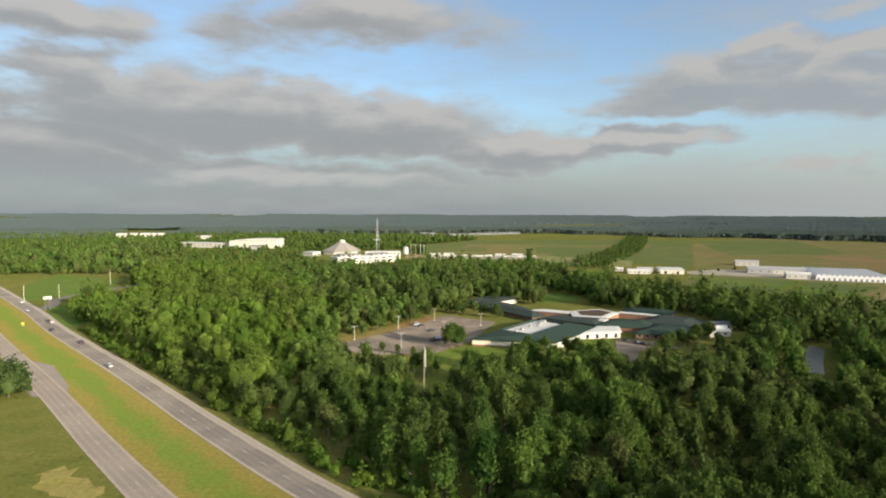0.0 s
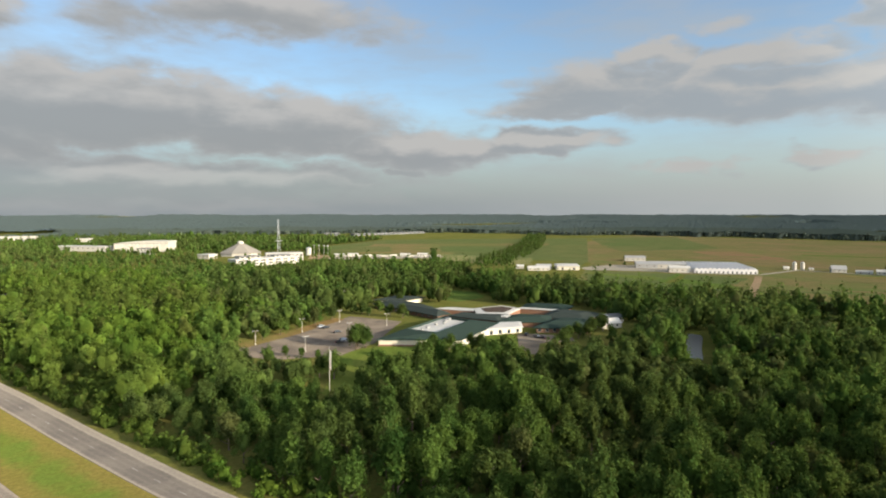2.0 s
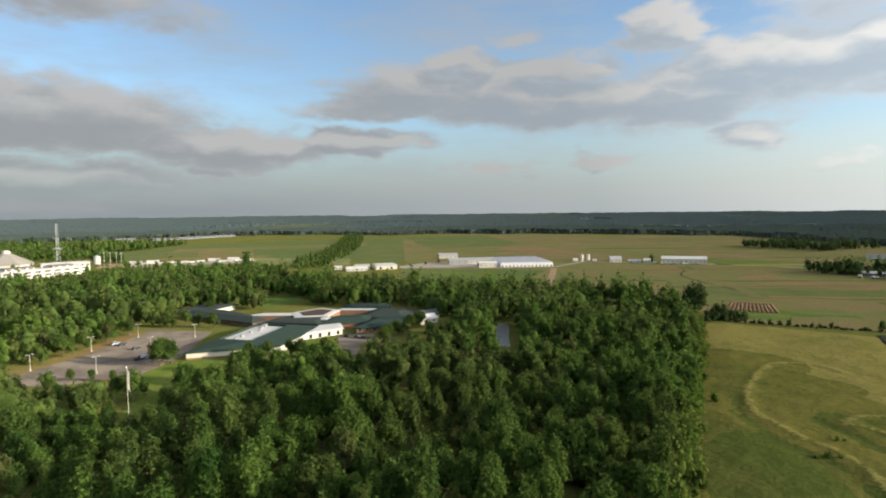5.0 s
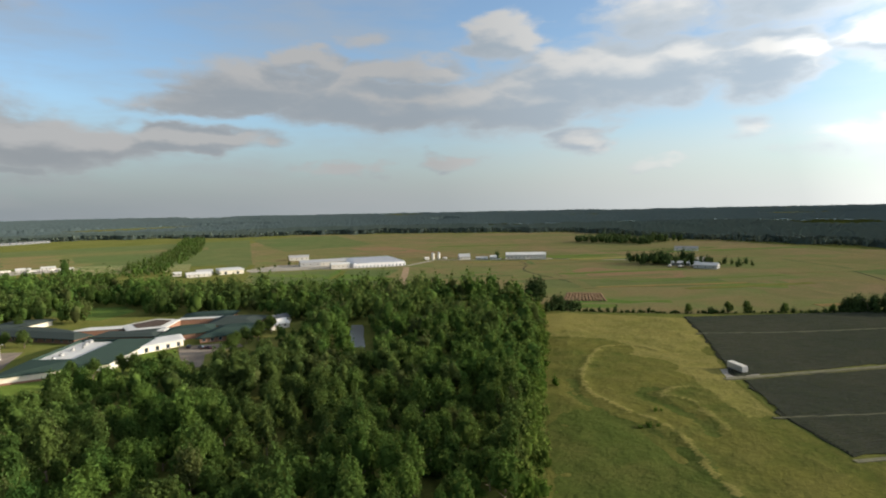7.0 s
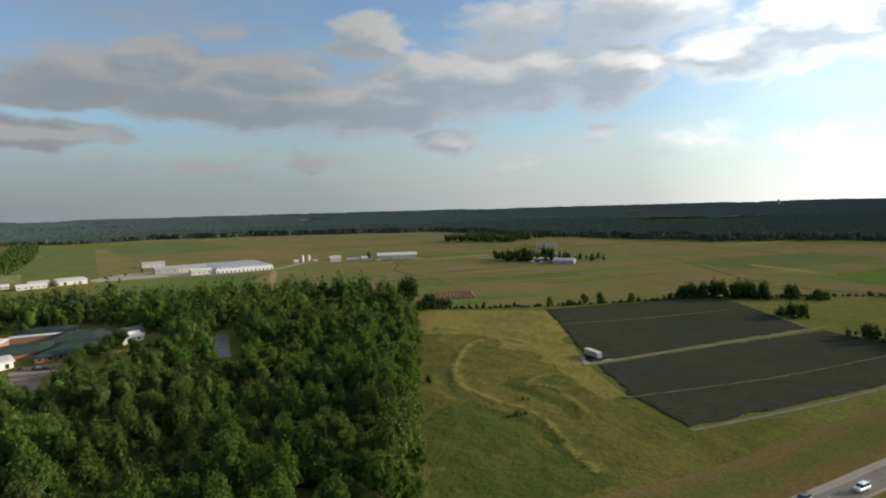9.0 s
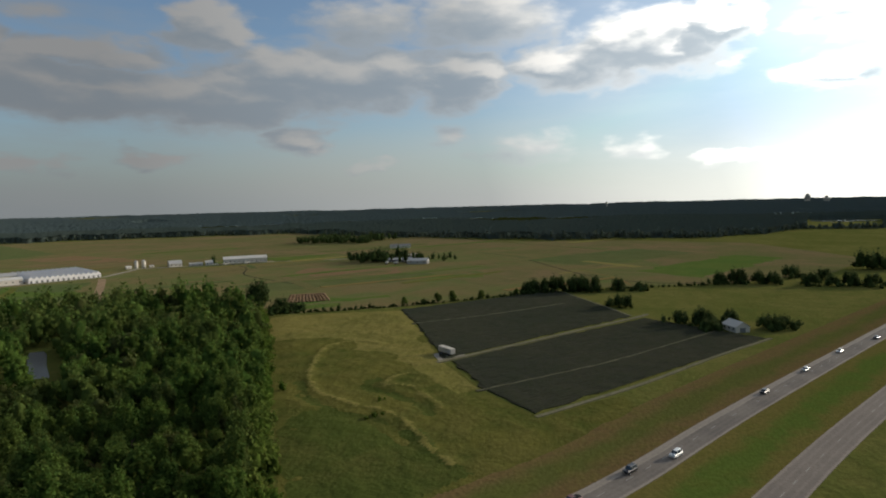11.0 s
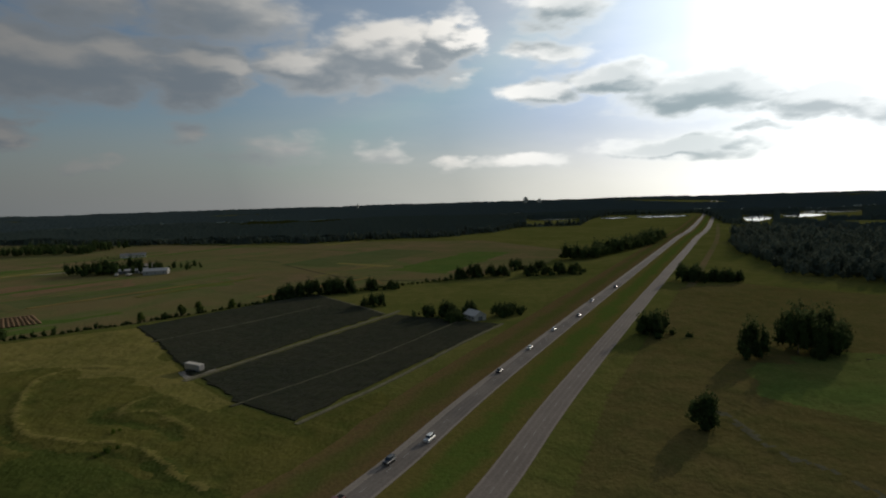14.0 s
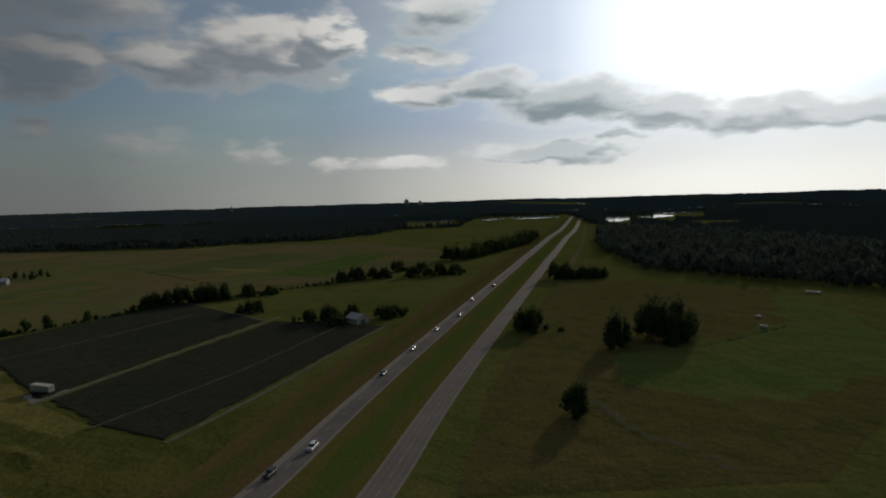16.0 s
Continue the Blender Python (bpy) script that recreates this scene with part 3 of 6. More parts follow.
def rolling(name, outline, mat, label, height, step=3.0, seed=0.0, crests=(), zones=()):
    """Uneven land within an outline as real relief. crests: tracks (line, width, lift, material); zones: patches (outline, material) with ragged borders."""
    xs, ys = [p[0] for p in outline], [p[1] for p in outline]
    nx, ny = int((max(xs) - min(xs)) / step) + 2, int((max(ys) - min(ys)) / step) + 2
    v, idx, q = [], {}, []
    for i in range(nx):
        for j in range(ny):
            x, y = min(xs) + (i - 0.5) * step, min(ys) + (j - 0.5) * step
            x, y = x + 0.3 * step * noise.noise((x, y, 1)), y + 0.3 * step * noise.noise((x, y, 2))
            if inside(outline, x, y):
                idx[i, j] = len(v)
                v.append((x, y, relief(x, y, outline, height, seed, crests)))
    for (i, j), a in idx.items():
        if (i + 1, j) in idx and (i, j + 1) in idx and (i + 1, j + 1) in idx:
            q.append((a, idx[i + 1, j], idx[i + 1, j + 1], idx[i, j + 1]))
    me = mesh_of(name, v, q, mat, True)
    slots = [mat]
    for m in [c[3] for c in crests] + [z[1] for z in zones]:
        if m not in slots:
            slots.append(m)
            me.materials.append(m)
    for f in me.polygons:
        c = f.center
        for k, (poly, m) in enumerate(zones):
            wx, wy = 9 * noise.noise((c.x * 0.06, c.y * 0.06, k)), 9 * noise.noise((c.x * 0.06, c.y * 0.06, k + 9))
            if inside(poly, c.x + wx, c.y + wy):
                f.material_index = slots.index(m)
        for k, (line, width, lift, m) in enumerate(crests):
            if np.min(np.hypot(line[:, 0] - c.x, line[:, 1] - c.y)) < width * (0.7 + 0.7 * noise.noise((c.x * 0.2, c.y * 0.2, k))):
                f.material_index = slots.index(m)
    return tagged(new(name, me), label, "meadow", kind="structure")


def seg_distance(p, a, b):
    ax, ay, bx, by = *a, *b
    t = max(0.0, min(1.0, ((p[0] - ax) * (bx - ax) + (p[1] - ay) * (by - ay)) / ((bx - ax) ** 2 + (by - ay) ** 2)))
    return math.hypot(p[0] - ax - t * (bx - ax), p[1] - ay - t * (by - ay))


TRACKS = [[(260, 140), (262, 154), (248, 164), (222, 154), (199, 141), (185, 128), (180, 117), (175, 104), (174, 95), (168, 84), (159, 74), (149, 65), (142, 56)],
          [(216, 104), (208, 108), (199, 106), (201, 97), (192, 86), (183, 76)], [(206, 112), (197, 114), (190, 100), (184, 86), (176, 77)],
          [(193, 142), (178, 129), (171, 116), (166, 104), (165, 95), (159, 85), (150, 75)]]
TRACKS = [smooth_line(t, 2.0)[0] for t in TRACKS]
field("meadow_base", MEADOW, M["meadow"], 0.05, "rough yellow-green meadow")
# Dark strips beside the ridges put their shadow side into the grass colour.
rolling("meadow", MEADOW, M["meadow"], "rough yellow-green meadow with old ridges and wheel tracks", 0.9, 1.3, 0.0,
        [(TRACKS[0], 1.7, 0.4, M["gold"]), (TRACKS[1], 1.6, 0.35, M["gold"]), (TRACKS[2], 3.2, -0.4, M["green_and_shade"]), (TRACKS[3], 3.0, -0.35, M["green_and_shade"])],
        [([(104, 84), (140, 116), (165, 118), (170, 96), (158, 72), (140, 52), (118, 58)], M["green_and_shade"]), ([(318, 240), (351, 172), (312, 143), (240, 98), (203, 66), (196, 74), (228, 108), (262, 168), (250, 200), (300, 240)], M["gold"])])
field("field_north", [(323, 240), (366, 176), (470, 92), (490, 40), (530, -40), (760, 60), (800, 300), (660, 520), (470, 640), (330, 760), (209, 519), (284, 409), (345, 300)],
      M["field_brown"], 0.05, "reddish brown and green harrowed field")
field("field_far", [(330, 760), (470, 640), (660, 520), (800, 300), (1030, 240), (1366, 980), (860, 1660), (500, 1240)], M["field_olive"], 0.04, "broad olive field below the distant woods")
field("field_west", [(-20, 930), (150, 900), (300, 800), (330, 770), (640, 1500), (100, 1500), (-60, 1200)], M["field_green"], 0.05, "pale green field beyond the school buildings")
field("field_south", [(530, -40), (760, 60), (800, 300), (1030, 240), (1060, 90), (1000, -100), (760, -190), (620, -130)], M["field_olive"], 0.045, "olive pasture beside the highway")
CROP_N = [(352, 174), (458, 88), (402, 50), (366, 27), (243, 99), (312, 144)]
CROP_S = [(240, 94), (362, 19), (323, -40), (187, 44), (206, 67)]
field("crop_field_north", CROP_N, M["crop"], 0.25, "dark ploughed crop plot in fine rows", 1.3, 5.0)
field("crop_field_south", CROP_S, M["crop"], 0.25, "dark ploughed crop plot in fine rows", 1.3, 5.0)


def crop_rows(name, outline, bearing, gap, label):
    """Low ridges of crop, row beside row, cut to the plot."""
    r = radians(bearing)
    d, n = np.array([math.sin(r), math.cos(r)]), np.array([math.cos(r), -math.sin(r)])
    pts = np.array(outline, float)
    ob = thing(name, pose(0, 0, 0), label, "crop")
    for o in np.arange((pts @ n).min() + gap / 2, (pts @ n).max(), gap):
        cuts = []
        for a, b in zip(pts, np.roll(pts, -1, 0)):
            sa, sb = a @ n - o, b @ n - o
            if sa * sb < 0:
                cuts.append((a + (b - a) * sa / (sa - sb)) @ d)
        cuts.sort()
        for s0, s1 in zip(cuts[::2], cuts[1::2]):
            steps = np.linspace(s0 + 0.6, s1 - 0.6, max(3, int((s1 - s0) / 5)))
            v, q = [], []
            for s in steps:
                c = d * s + n * o
                h, w = 0.30 + random.uniform(0.16, 0.42), random.uniform(0.42, 0.62)
                v += [(*(c - n * w), 0.26), (*(c + n * random.uniform(-0.12, 0.12)), h), (*(c + n * w), 0.26)]
            for i in range(len(steps) - 1):
                j = 3 * i
                q += [(j, j + 3, j + 4, j + 1), (j + 1, j + 4, j + 5, j + 2)]
            part("ridge", mesh_of("ridge", v, q, M["crop_leaf"]), None, ob)


crop_rows("crop", CROP_N, 121, 1.7, "fine dark green crop rows on dark soil")
crop_rows("crop", CROP_S, 121, 1.7, "fine dark green crop rows on dark soil")
ROUGH = [(128, -30), (200, -62), (290, -112), (430, -190), (440, -240), (330, -330), (180, -250), (110, -120)]
GREEN = [(224, -128), (238, -160), (236, -200), (262, -250), (330, -300), (300, -325), (190, -245), (160, -170), (166, -128), (192, -112)]
PATHS = [(smooth_line([(178, -92), (172, -93), (158, -92), (146, -93), (137, -99), (122, -102)], 2.0)[0], 1.3, 0.3, M["crop_path"]), (smooth_line([(226, -170), (232, -190), (236, -206), (246, -236)], 2.0)[0], 1.0, -0.6, M["crop"])]
rolling("rough_pasture", ROUGH, M["rough"], "rough olive pasture with low hummocks and a greener hollow", 0.9, 1.5, 20.0, PATHS, [(GREEN, M["lush"])])

STRIPS_NEAR = [
    ([(470, 560), (640, 420), (660, 440), (490, 590)], "field_brown", 0.07, "bare orange-brown strip in the field"),
    ([(400, 330), (520, 210), (560, 250), (430, 380)], "field_green", 0.07, "green strip of young crop"),
    ([(345, 268), (400, 205), (410, 214), (356, 280)], "pasture", 0.07, "bright green strip by the hedge"),
    ([(470, 150), (560, 100), (640, 170), (540, 230)], "field_olive", 0.07, "olive strip of stubble"),
    ([(720, 300), (900, 180), (940, 230), (760, 360)], "field_brown", 0.06, "bare pinkish strip of ploughed land"),
    ([(640, 90), (820, -20), (880, 60), (700, 180)], "field_green", 0.07, "green strip of pasture"),
    ([(560, -20), (760, -110), (790, -60), (600, 40)], "pasture", 0.07, "bright green strip beside the highway")]
STRIPS_MIDDLE = [
    ([(330, 770), (470, 650), (560, 760), (400, 920)], "field_brown", 0.06, "brown harrowed field"),
    ([(560, 760), (700, 620), (900, 800), (700, 1000)], "field_brown", 0.06, "reddish brown harrowed field"),
    ([(480, 980), (700, 1010), (900, 1500), (640, 1500)], "field_green", 0.06, "pale green field"),
    ([(286, 690), (300, 720), (340, 800), (300, 790), (270, 720)], "field_green", 0.09, "green strip beside the farm"),
    ([(230, 540), (300, 440), (420, 560), (370, 610), (280, 660)], "field_green", 0.07, "green field before the farm"),
    ([(570, 400), (600, 300), (545, 268), (500, 340), (530, 390)], "dirt_red", 0.08, "bare reddish orange patch of soil"),
    ([(500, 250), (530, 172), (560, 180), (530, 240)], "lush", 0.08, "bright green strip of young crop")]
STRIPS_FAR = [
    ([(345, 470), (312, 560), (352, 560), (362, 490)], "pasture", 0.085, "green field before the greenhouses"),
    ([(266, 630), (310, 558), (330, 580), (288, 650)], "lush", 0.085, "bright green grass by the packing shed"),
    ([(560, 750), (600, 950), (680, 940), (640, 730)], "dirt_red", 0.08, "bare reddish strip beyond the farm"),
    ([(640, 500), (720, 380), (760, 410), (680, 530)], "lush", 0.08, "green paddock by the long barn"),
    ([(0, 1000), (170, 960), (190, 1010), (20, 1060)], "field_brown", 0.08, "brown strip beyond the trailers"),
    ([(40, 1200), (420, 1180), (450, 1260), (60, 1300)], "field_olive", 0.08, "straw-coloured strip")]
for outline, mat, z, label in STRIPS_NEAR + STRIPS_MIDDLE + STRIPS_FAR:
    field("field_strip", outline, M[mat], z, label, 5.0, 14)

# narrow worked strips across the wide fields, all along the plots' direction
plots = random.Random(8)
for i in range(46):
    d, a = plots.uniform(480, 1250), radians(plots.uniform(30, 84))
    length, width, turn = plots.uniform(60, 190) * d / 700, plots.uniform(3, 16) * d / 700, radians(plots.choice((121, 121, 128, 40)))
    ux, uy = math.sin(turn), math.cos(turn)
    cx, cy = d * math.sin(a), d * math.cos(a)
    quad = [(cx + s * ux * length / 2 + t * uy * width / 2, cy + s * uy * length / 2 - t * ux * width / 2) for s, t in ((-1, -1), (1, -1), (1, 1), (-1, 1))]
    if all(math.hypot(x, y) < 1500 and not inside(CROP_N, x, y) for x, y in quad):
        kind = plots.choice(("field_green", "field_brown", "pasture", "straw", "field_olive", "ground", "verge"))
        field("field_strip", quad, M[kind], 0.09 + 0.004 * i, {"field_green": "narrow green strip of crop", "field_brown": "narrow brown harrowed strip", "pasture": "narrow bright green strip", "straw": "narrow straw-coloured strip",
                                                               "field_olive": "narrow olive strip of stubble", "ground": "narrow rough grass strip", "verge": "narrow dry reddish strip"}[kind], 2.0, 20)

# ---------------------------------------------------------------- trees
def ico(sub):
    bm = bmesh.new()
    bmesh.ops.create_icosphere(bm, subdivisions=sub, radius=1)
    v = np.array([p.co for p in bm.verts])
    q = np.array([[p.index for p in f.verts] for f in bm.faces])
    bm.free()
    return v, q


ICO1, ICO2 = ico(1), ico(2)


def crown_arrays(rng, height, radius, base, lobes, cards, leaf, core, solid=0.68):
    """Vertices and triangles of a crown: uneven lobes, each a dark core under many tilted leaf clumps."""
    V, T, k = [], [], 0
    spots = []
    mid = (base + height) / 2
    for i in range(lobes):
        if i == 0:
            c, r = np.array([0, 0, mid]), np.array([radius * 0.6, radius * 0.6, (height - base) * 0.5])
        else:
            a = 2.4 * i + rng.uniform(-0.5, 0.5)
            lift = rng.uniform(0.0, 1.0)
            d = radius * rng.uniform(0.40, 0.74) * (1.08 - 0.72 * lift)
            c = np.array([math.cos(a) * d, math.sin(a) * d, base + (height - base) * (0.2 + 0.62 * lift)])
            s = radius * rng.uniform(0.24, 0.46)
            r = np.array([s, s, s * rng.uniform(0.8, 1.5)])
        spots.append((c, r))
    area = np.array([r[0] * r[2] for c, r in spots])
    for (c, r), w in zip(spots, area / area.sum()):
        cv, ct = core
        V.append(c + cv * r * (solid + 0.12 * rng.standard_normal((len(cv), 1)).clip(-1, 1)))
        T.append(ct + k)
        k += len(cv)
        n = max(6, int(cards * w))
        tufts = max(3, n // 6)
        way = rng.standard_normal((tufts, 3))
        way[:, 2] = np.abs(way[:, 2]) * np.where(rng.random(tufts) < 0.8, 1, -0.6)
        way /= np.linalg.norm(way, axis=1)[:, None]
        heart = c + way * r * (0.10 + solid + 0.30 * rng.random((tufts, 1)))
        of = np.arange(n) % tufts
        p = heart[of] + rng.standard_normal((n, 3)) * leaf * np.array([0.95, 0.95, 1.35])
        tilt = way[of] + rng.standard_normal((n, 3)) * 0.55
        tilt /= np.linalg.norm(tilt, axis=1)[:, None]
        u = np.cross(tilt, rng.standard_normal((n, 3)))
        u /= np.linalg.norm(u, axis=1)[:, None]
        w_ = np.cross(tilt, u)
        s = leaf * rng.uniform(0.6, 1.3, (n, 1))
        corners = np.stack([p - u * s, p - w_ * s * 0.7 + tilt * s * 0.25, p + u * s, p + w_ * s * 0.7 - tilt * s * 0.2], 1)
        V.append(corners.reshape(-1, 3))
        i = k + 4 * np.arange(n)[:, None]
        T.append(np.concatenate([i + [0, 1, 2], i + [0, 2, 3]], 0))
        k += 4 * n
    return np.concatenate(V), np.concatenate(T)


def trunk_mesh(rng, height, base, radius):
    bm = bmesh.new()
    rod(bm, (0, 0, -0.3), (0.1, 0.05, base + 0.5), 0.30, 0.2, 7)
    rod(bm, (0.1, 0.05, base + 0.4), (0.0, 0.1, height * 0.8), 0.2, 0.06, 6)
    for i in range(5):
        a = i * 1.3 + rng.uniform(0, 0.5)
        z = base + (height - base) * 0.12 * i
        rod(bm, (0.05, 0.05, z), (math.cos(a) * radius * 0.6, math.sin(a) * radius * 0.6, z + radius * 0.5), 0.12, 0.03, 5)
    me = bpy.data.meshes.new("trunk")
    bm.to_mesh(me)
    bm.free()
    me.materials.append(M["bark"])
    return me


def tree_kind(seed, height, radius, base, lobes, cards, leaf, core, mat, solid=0.68):
    rng = np.random.default_rng(seed)
    v, t = crown_arrays(rng, height, radius, base, lobes, cards, leaf, core, solid)
    return {"arrays": (v, t), "crown": bulk_mesh("crown", v, t, mat), "trunk": trunk_mesh(rng, height, base, radius)}


NEAR = [tree_kind(11, 13, 5.0, 2.0, 13, 1350, 0.36, ICO1, M["leaf"]), tree_kind(12, 11, 4.4, 1.4, 11, 1150, 0.36, ICO1, M["leaf"]),
        tree_kind(13, 15.5, 4.4, 2.0, 14, 1350, 0.36, ICO1, M["leaf"]), tree_kind(14, 11, 5.2, 1.4, 12, 1250, 0.38, ICO1, M["leaf"]),
        tree_kind(15, 14, 3.6, 1.5, 11, 1200, 0.34, ICO1, M["leaf"]), tree_kind(16, 9, 3.6, 0.8, 9, 1000, 0.34, ICO1, M["leaf"]),
        tree_kind(17, 17, 4.0, 2.5, 14, 1400, 0.36, ICO1, M["leaf"])]
MID = [tree_kind(21, 13, 5.4, 2.0, 8, 200, 0.52, ICO1, M["leaf"], 0.84), tree_kind(22, 12, 4.6, 2.0, 7, 190, 0.52, ICO1, M["leaf"], 0.84),
       tree_kind(23, 15, 4.8, 2.0, 8, 200, 0.52, ICO1, M["leaf"], 0.84), tree_kind(24, 10, 5.2, 1.2, 7, 180, 0.52, ICO1, M["leaf"], 0.84)]
FAR = [tree_kind(31, 13, 5.6, 0.6, 4, 50, 0.9, ICO1, M["leaf"], 0.88), tree_kind(32, 11, 5.2, 0.6, 4, 46, 0.9, ICO1, M["leaf"], 0.88), tree_kind(33, 15, 5.2, 0.6, 4, 50, 0.9, ICO1, M["leaf"], 0.88)]
THIN = [tree_kind(36, 13, 6.2, 0.4, 4, 16, 1.4, ICO1, M["leaf"], 0.9), tree_kind(37, 11, 5.8, 0.4, 4, 16, 1.4, ICO1, M["leaf"], 0.9), tree_kind(38, 15, 5.8, 0.4, 4, 16, 1.4, ICO1, M["leaf"], 0.9)]


def plant(kind, x, y, scale=1.0, turn=None, label="leafy green broadleaf tree standing in the wood", group="", name="tree", stretch=1.0):
    turn = random.uniform(0, 360) if turn is None else turn
    ob = thing(name, pose(x, y, float(rise(x, y)), 0, 0, turn) @ Matrix.Diagonal((scale, scale, scale * stretch, 1)), label, "tree", group)
    part("trunk", kind["trunk"], None, ob)
    part("crown", kind["crown"], None, ob)
    return ob


def mass(name, kinds, spots, mat, label):
    """Many trees joined into one piece of woodland."""
    rng = np.random.default_rng(len(spots))
    V, T, k = [], [], 0
    for x, y, s in spots:
        v, t = kinds[rng.integers(len(kinds))]["arrays"]
        a = rng.uniform(0, 6.283)
        c, d = math.cos(a) * s, math.sin(a) * s
        w = np.stack([v[:, 0] * c - v[:, 1] * d + x, v[:, 0] * d + v[:, 1] * c + y, v[:, 2] * s * rng.uniform(0.75, 1.15) + float(rise(x, y))], 1)
        V.append(w)
        T.append(t + k)
        k += len(w)
    return tagged(new(name, bulk_mesh(name, np.concatenate(V), np.concatenate(T), mat)), label, "woodland", kind="stuff")


def scatter(rng, poly, gap, keep):
    xs, ys = [p[0] for p in poly], [p[1] for p in poly]
    out = []
    y = min(ys)
    while y < max(ys):
        x = min(xs)
        while x < max(xs):
            px, py = x + rng.uniform(-0.42, 0.42) * gap, y + rng.uniform(-0.42, 0.42) * gap
            if inside(poly, px, py) and keep(px, py):
                out.append((px, py, rng.uniform(0.62, 1.15) * (1 + 0.42 * noise.noise((px * 0.06, py * 0.06, 4)))))
            x += gap
        y += gap * 0.9
    return out


WOOD = [(-216, 336), (-114, 243), (-14, 140), (28, 106), (66, 80), (104, 90), (200, 166), (308, 256), (340, 300), (284, 409), (214, 474), (160, 540), (124, 600), (140, 660),
        (60, 690), (-40, 650), (-140, 625), (-220, 640), (-330, 640), (-300, 560), (-230, 470), (-262, 420)]
CLEARING = [(-66, 306), (-40, 276), (-18, 262), (-12, 216), (0, 214), (8, 246), (40, 248), (70, 272), (80, 262), (92, 262), (104, 284), (128, 282), (140, 296), (172, 322), (176, 352), (166, 396), (136, 416), (112, 440),
            (116, 490), (74, 522), (66, 486), (78, 440), (60, 430), (56, 462), (34, 470), (16, 452), (14, 420), (4, 402), (-8, 398), (-40, 350)]
POND = [(161, 257), (166, 251), (168, 254), (179, 272), (194, 294), (198, 302), (194, 307), (187, 298), (178, 284)]
POND_BANK = [(140, 228), (150, 221), (174, 251), (206, 301), (192, 312), (158, 258)]
FRINGE = [(-95, 312), (-46, 262), (-30, 214), (6, 200), (60, 222), (118, 252), (150, 268), (186, 318), (150, 300), (90, 280), (0, 262), (-40, 296), (-75, 325)]  # young, low growth south of the school
rng = np.random.default_rng(5)


def near_road(x, y):
    return np.min(np.hypot(axis[:, 0] - x, axis[:, 1] - y)) < 15.5


def allowed(x, y):
    return math.hypot(x - 312, y - 259) > 10 and not inside(CLEARING, x, y) and not inside(POND_BANK, x, y) and not near_road(x, y)


spots = [(x, y, s * (0.66 if inside(FRINGE, x, y) else 0.74 if math.hypot(x - 292, y - 252) < 42 else 1.0)) for x, y, s in scatter(rng, WOOD, 7.7, allowed)]
spots.sort(key=lambda s: math.hypot(s[0], s[1]))
for x, y, s in spots[:200]:
    plant(NEAR[rng.integers(len(NEAR))], x, y, s, rng.uniform(0, 360), group="trees of the wood", stretch=rng.uniform(0.72, 1.32))
near_rest = [(x, y, s * 1.1) for x, y, s in spots[340:] if math.hypot(x, y) < 330 and rng.random() < 0.84]
YOUNG = [(-330, 640), (-220, 320), (-90, 215), (-62, 232), (-80, 300), (-70, 380), (-130, 500), (-200, 640)]  # brighter young growth near the junction


def young(x, y):
    return inside(YOUNG, x + 26 * noise.noise((x * 0.02, y * 0.02, 6)), y + 26 * noise.noise((x * 0.02, y * 0.02, 8)))


back_rest = [(x, y, s * 1.2) for x, y, s in spots[340:] if math.hypot(x, y) >= 330 and rng.random() < 0.68]
mass("woodland", FAR, [t for t in back_rest if not young(*t[:2])], M["leaf"], "dense green broadleaf wood behind the school")
mass("woodland", FAR, [t for t in back_rest if young(*t[:2])], M["leaf_young"], "bright young broadleaf wood near the junction")
under = [(x + rng.normal(0, 3), y + rng.normal(0, 3), rng.uniform(0.7, 1.5)) for x, y, s in spots[:800]]
mass("woodland", NEAR, spots[200:340], M["leaf"], "dense green broadleaf wood with leafy crowns")
mass("woodland", MID, [t for t in near_rest if not young(*t[:2])], M["leaf"], "dense green broadleaf wood with uneven crowns")
mass("woodland", MID, [t for t in near_rest if young(*t[:2])], M["leaf_young"], "bright green young trees beside the highway")
FAR_WOOD = [(-330, 640), (-220, 640), (-140, 625), (-40, 650), (60, 690), (140, 660), (120, 800), (-20, 905), (-60, 1200), (100, 1500), (-400, 1700), (-1300, 1500), (-900, 820), (-480, 640)]
BUILT = [(-520, 1090), (-400, 1010), (-290, 990), (-295, 1170), (-500, 1180)]
BUILT2 = [(-215, 880), (-152, 770), (-124, 742), (-44, 800), (-20, 900), (-70, 1090), (-225, 1020)]
PARK = [(-450, 760), (-220, 640), (-40, 640), (100, 690), (120, 800), (-20, 905), (-60, 1100), (-440, 1120)]  # scattered low trees round the college
far_spots = scatter(rng, FAR_WOOD, 13.5, lambda x, y: not inside(BUILT, x, y) and not inside(BUILT2, x, y))
far_spots = [(x, y, s * (0.64 if inside(PARK, x, y) else 1.0)) for x, y, s in far_spots if not inside(PARK, x, y) or rng.random() < 0.9]
mass("woodland", THIN, far_spots, M["leaf"], "broad green wood between the distant buildings")
print("trees", len(spots), len(near_rest), len(far_spots))


EDGE = [(-180, 900), (-60, 1300), (-30, 1650), (-12, 1900), (12, 2000), (22, 1800), (27, 1880), (54, 1690), (61, 1360), (70, 1200), (79, 1100), (92, 1130), (97, 1250),
        (100, 1440), (105, 1460), (106.2, 1900), (108, 2150), (115.5, 2200), (117.5, 1500), (122, 1150), (128, 900), (140, 700), (160, 600)]


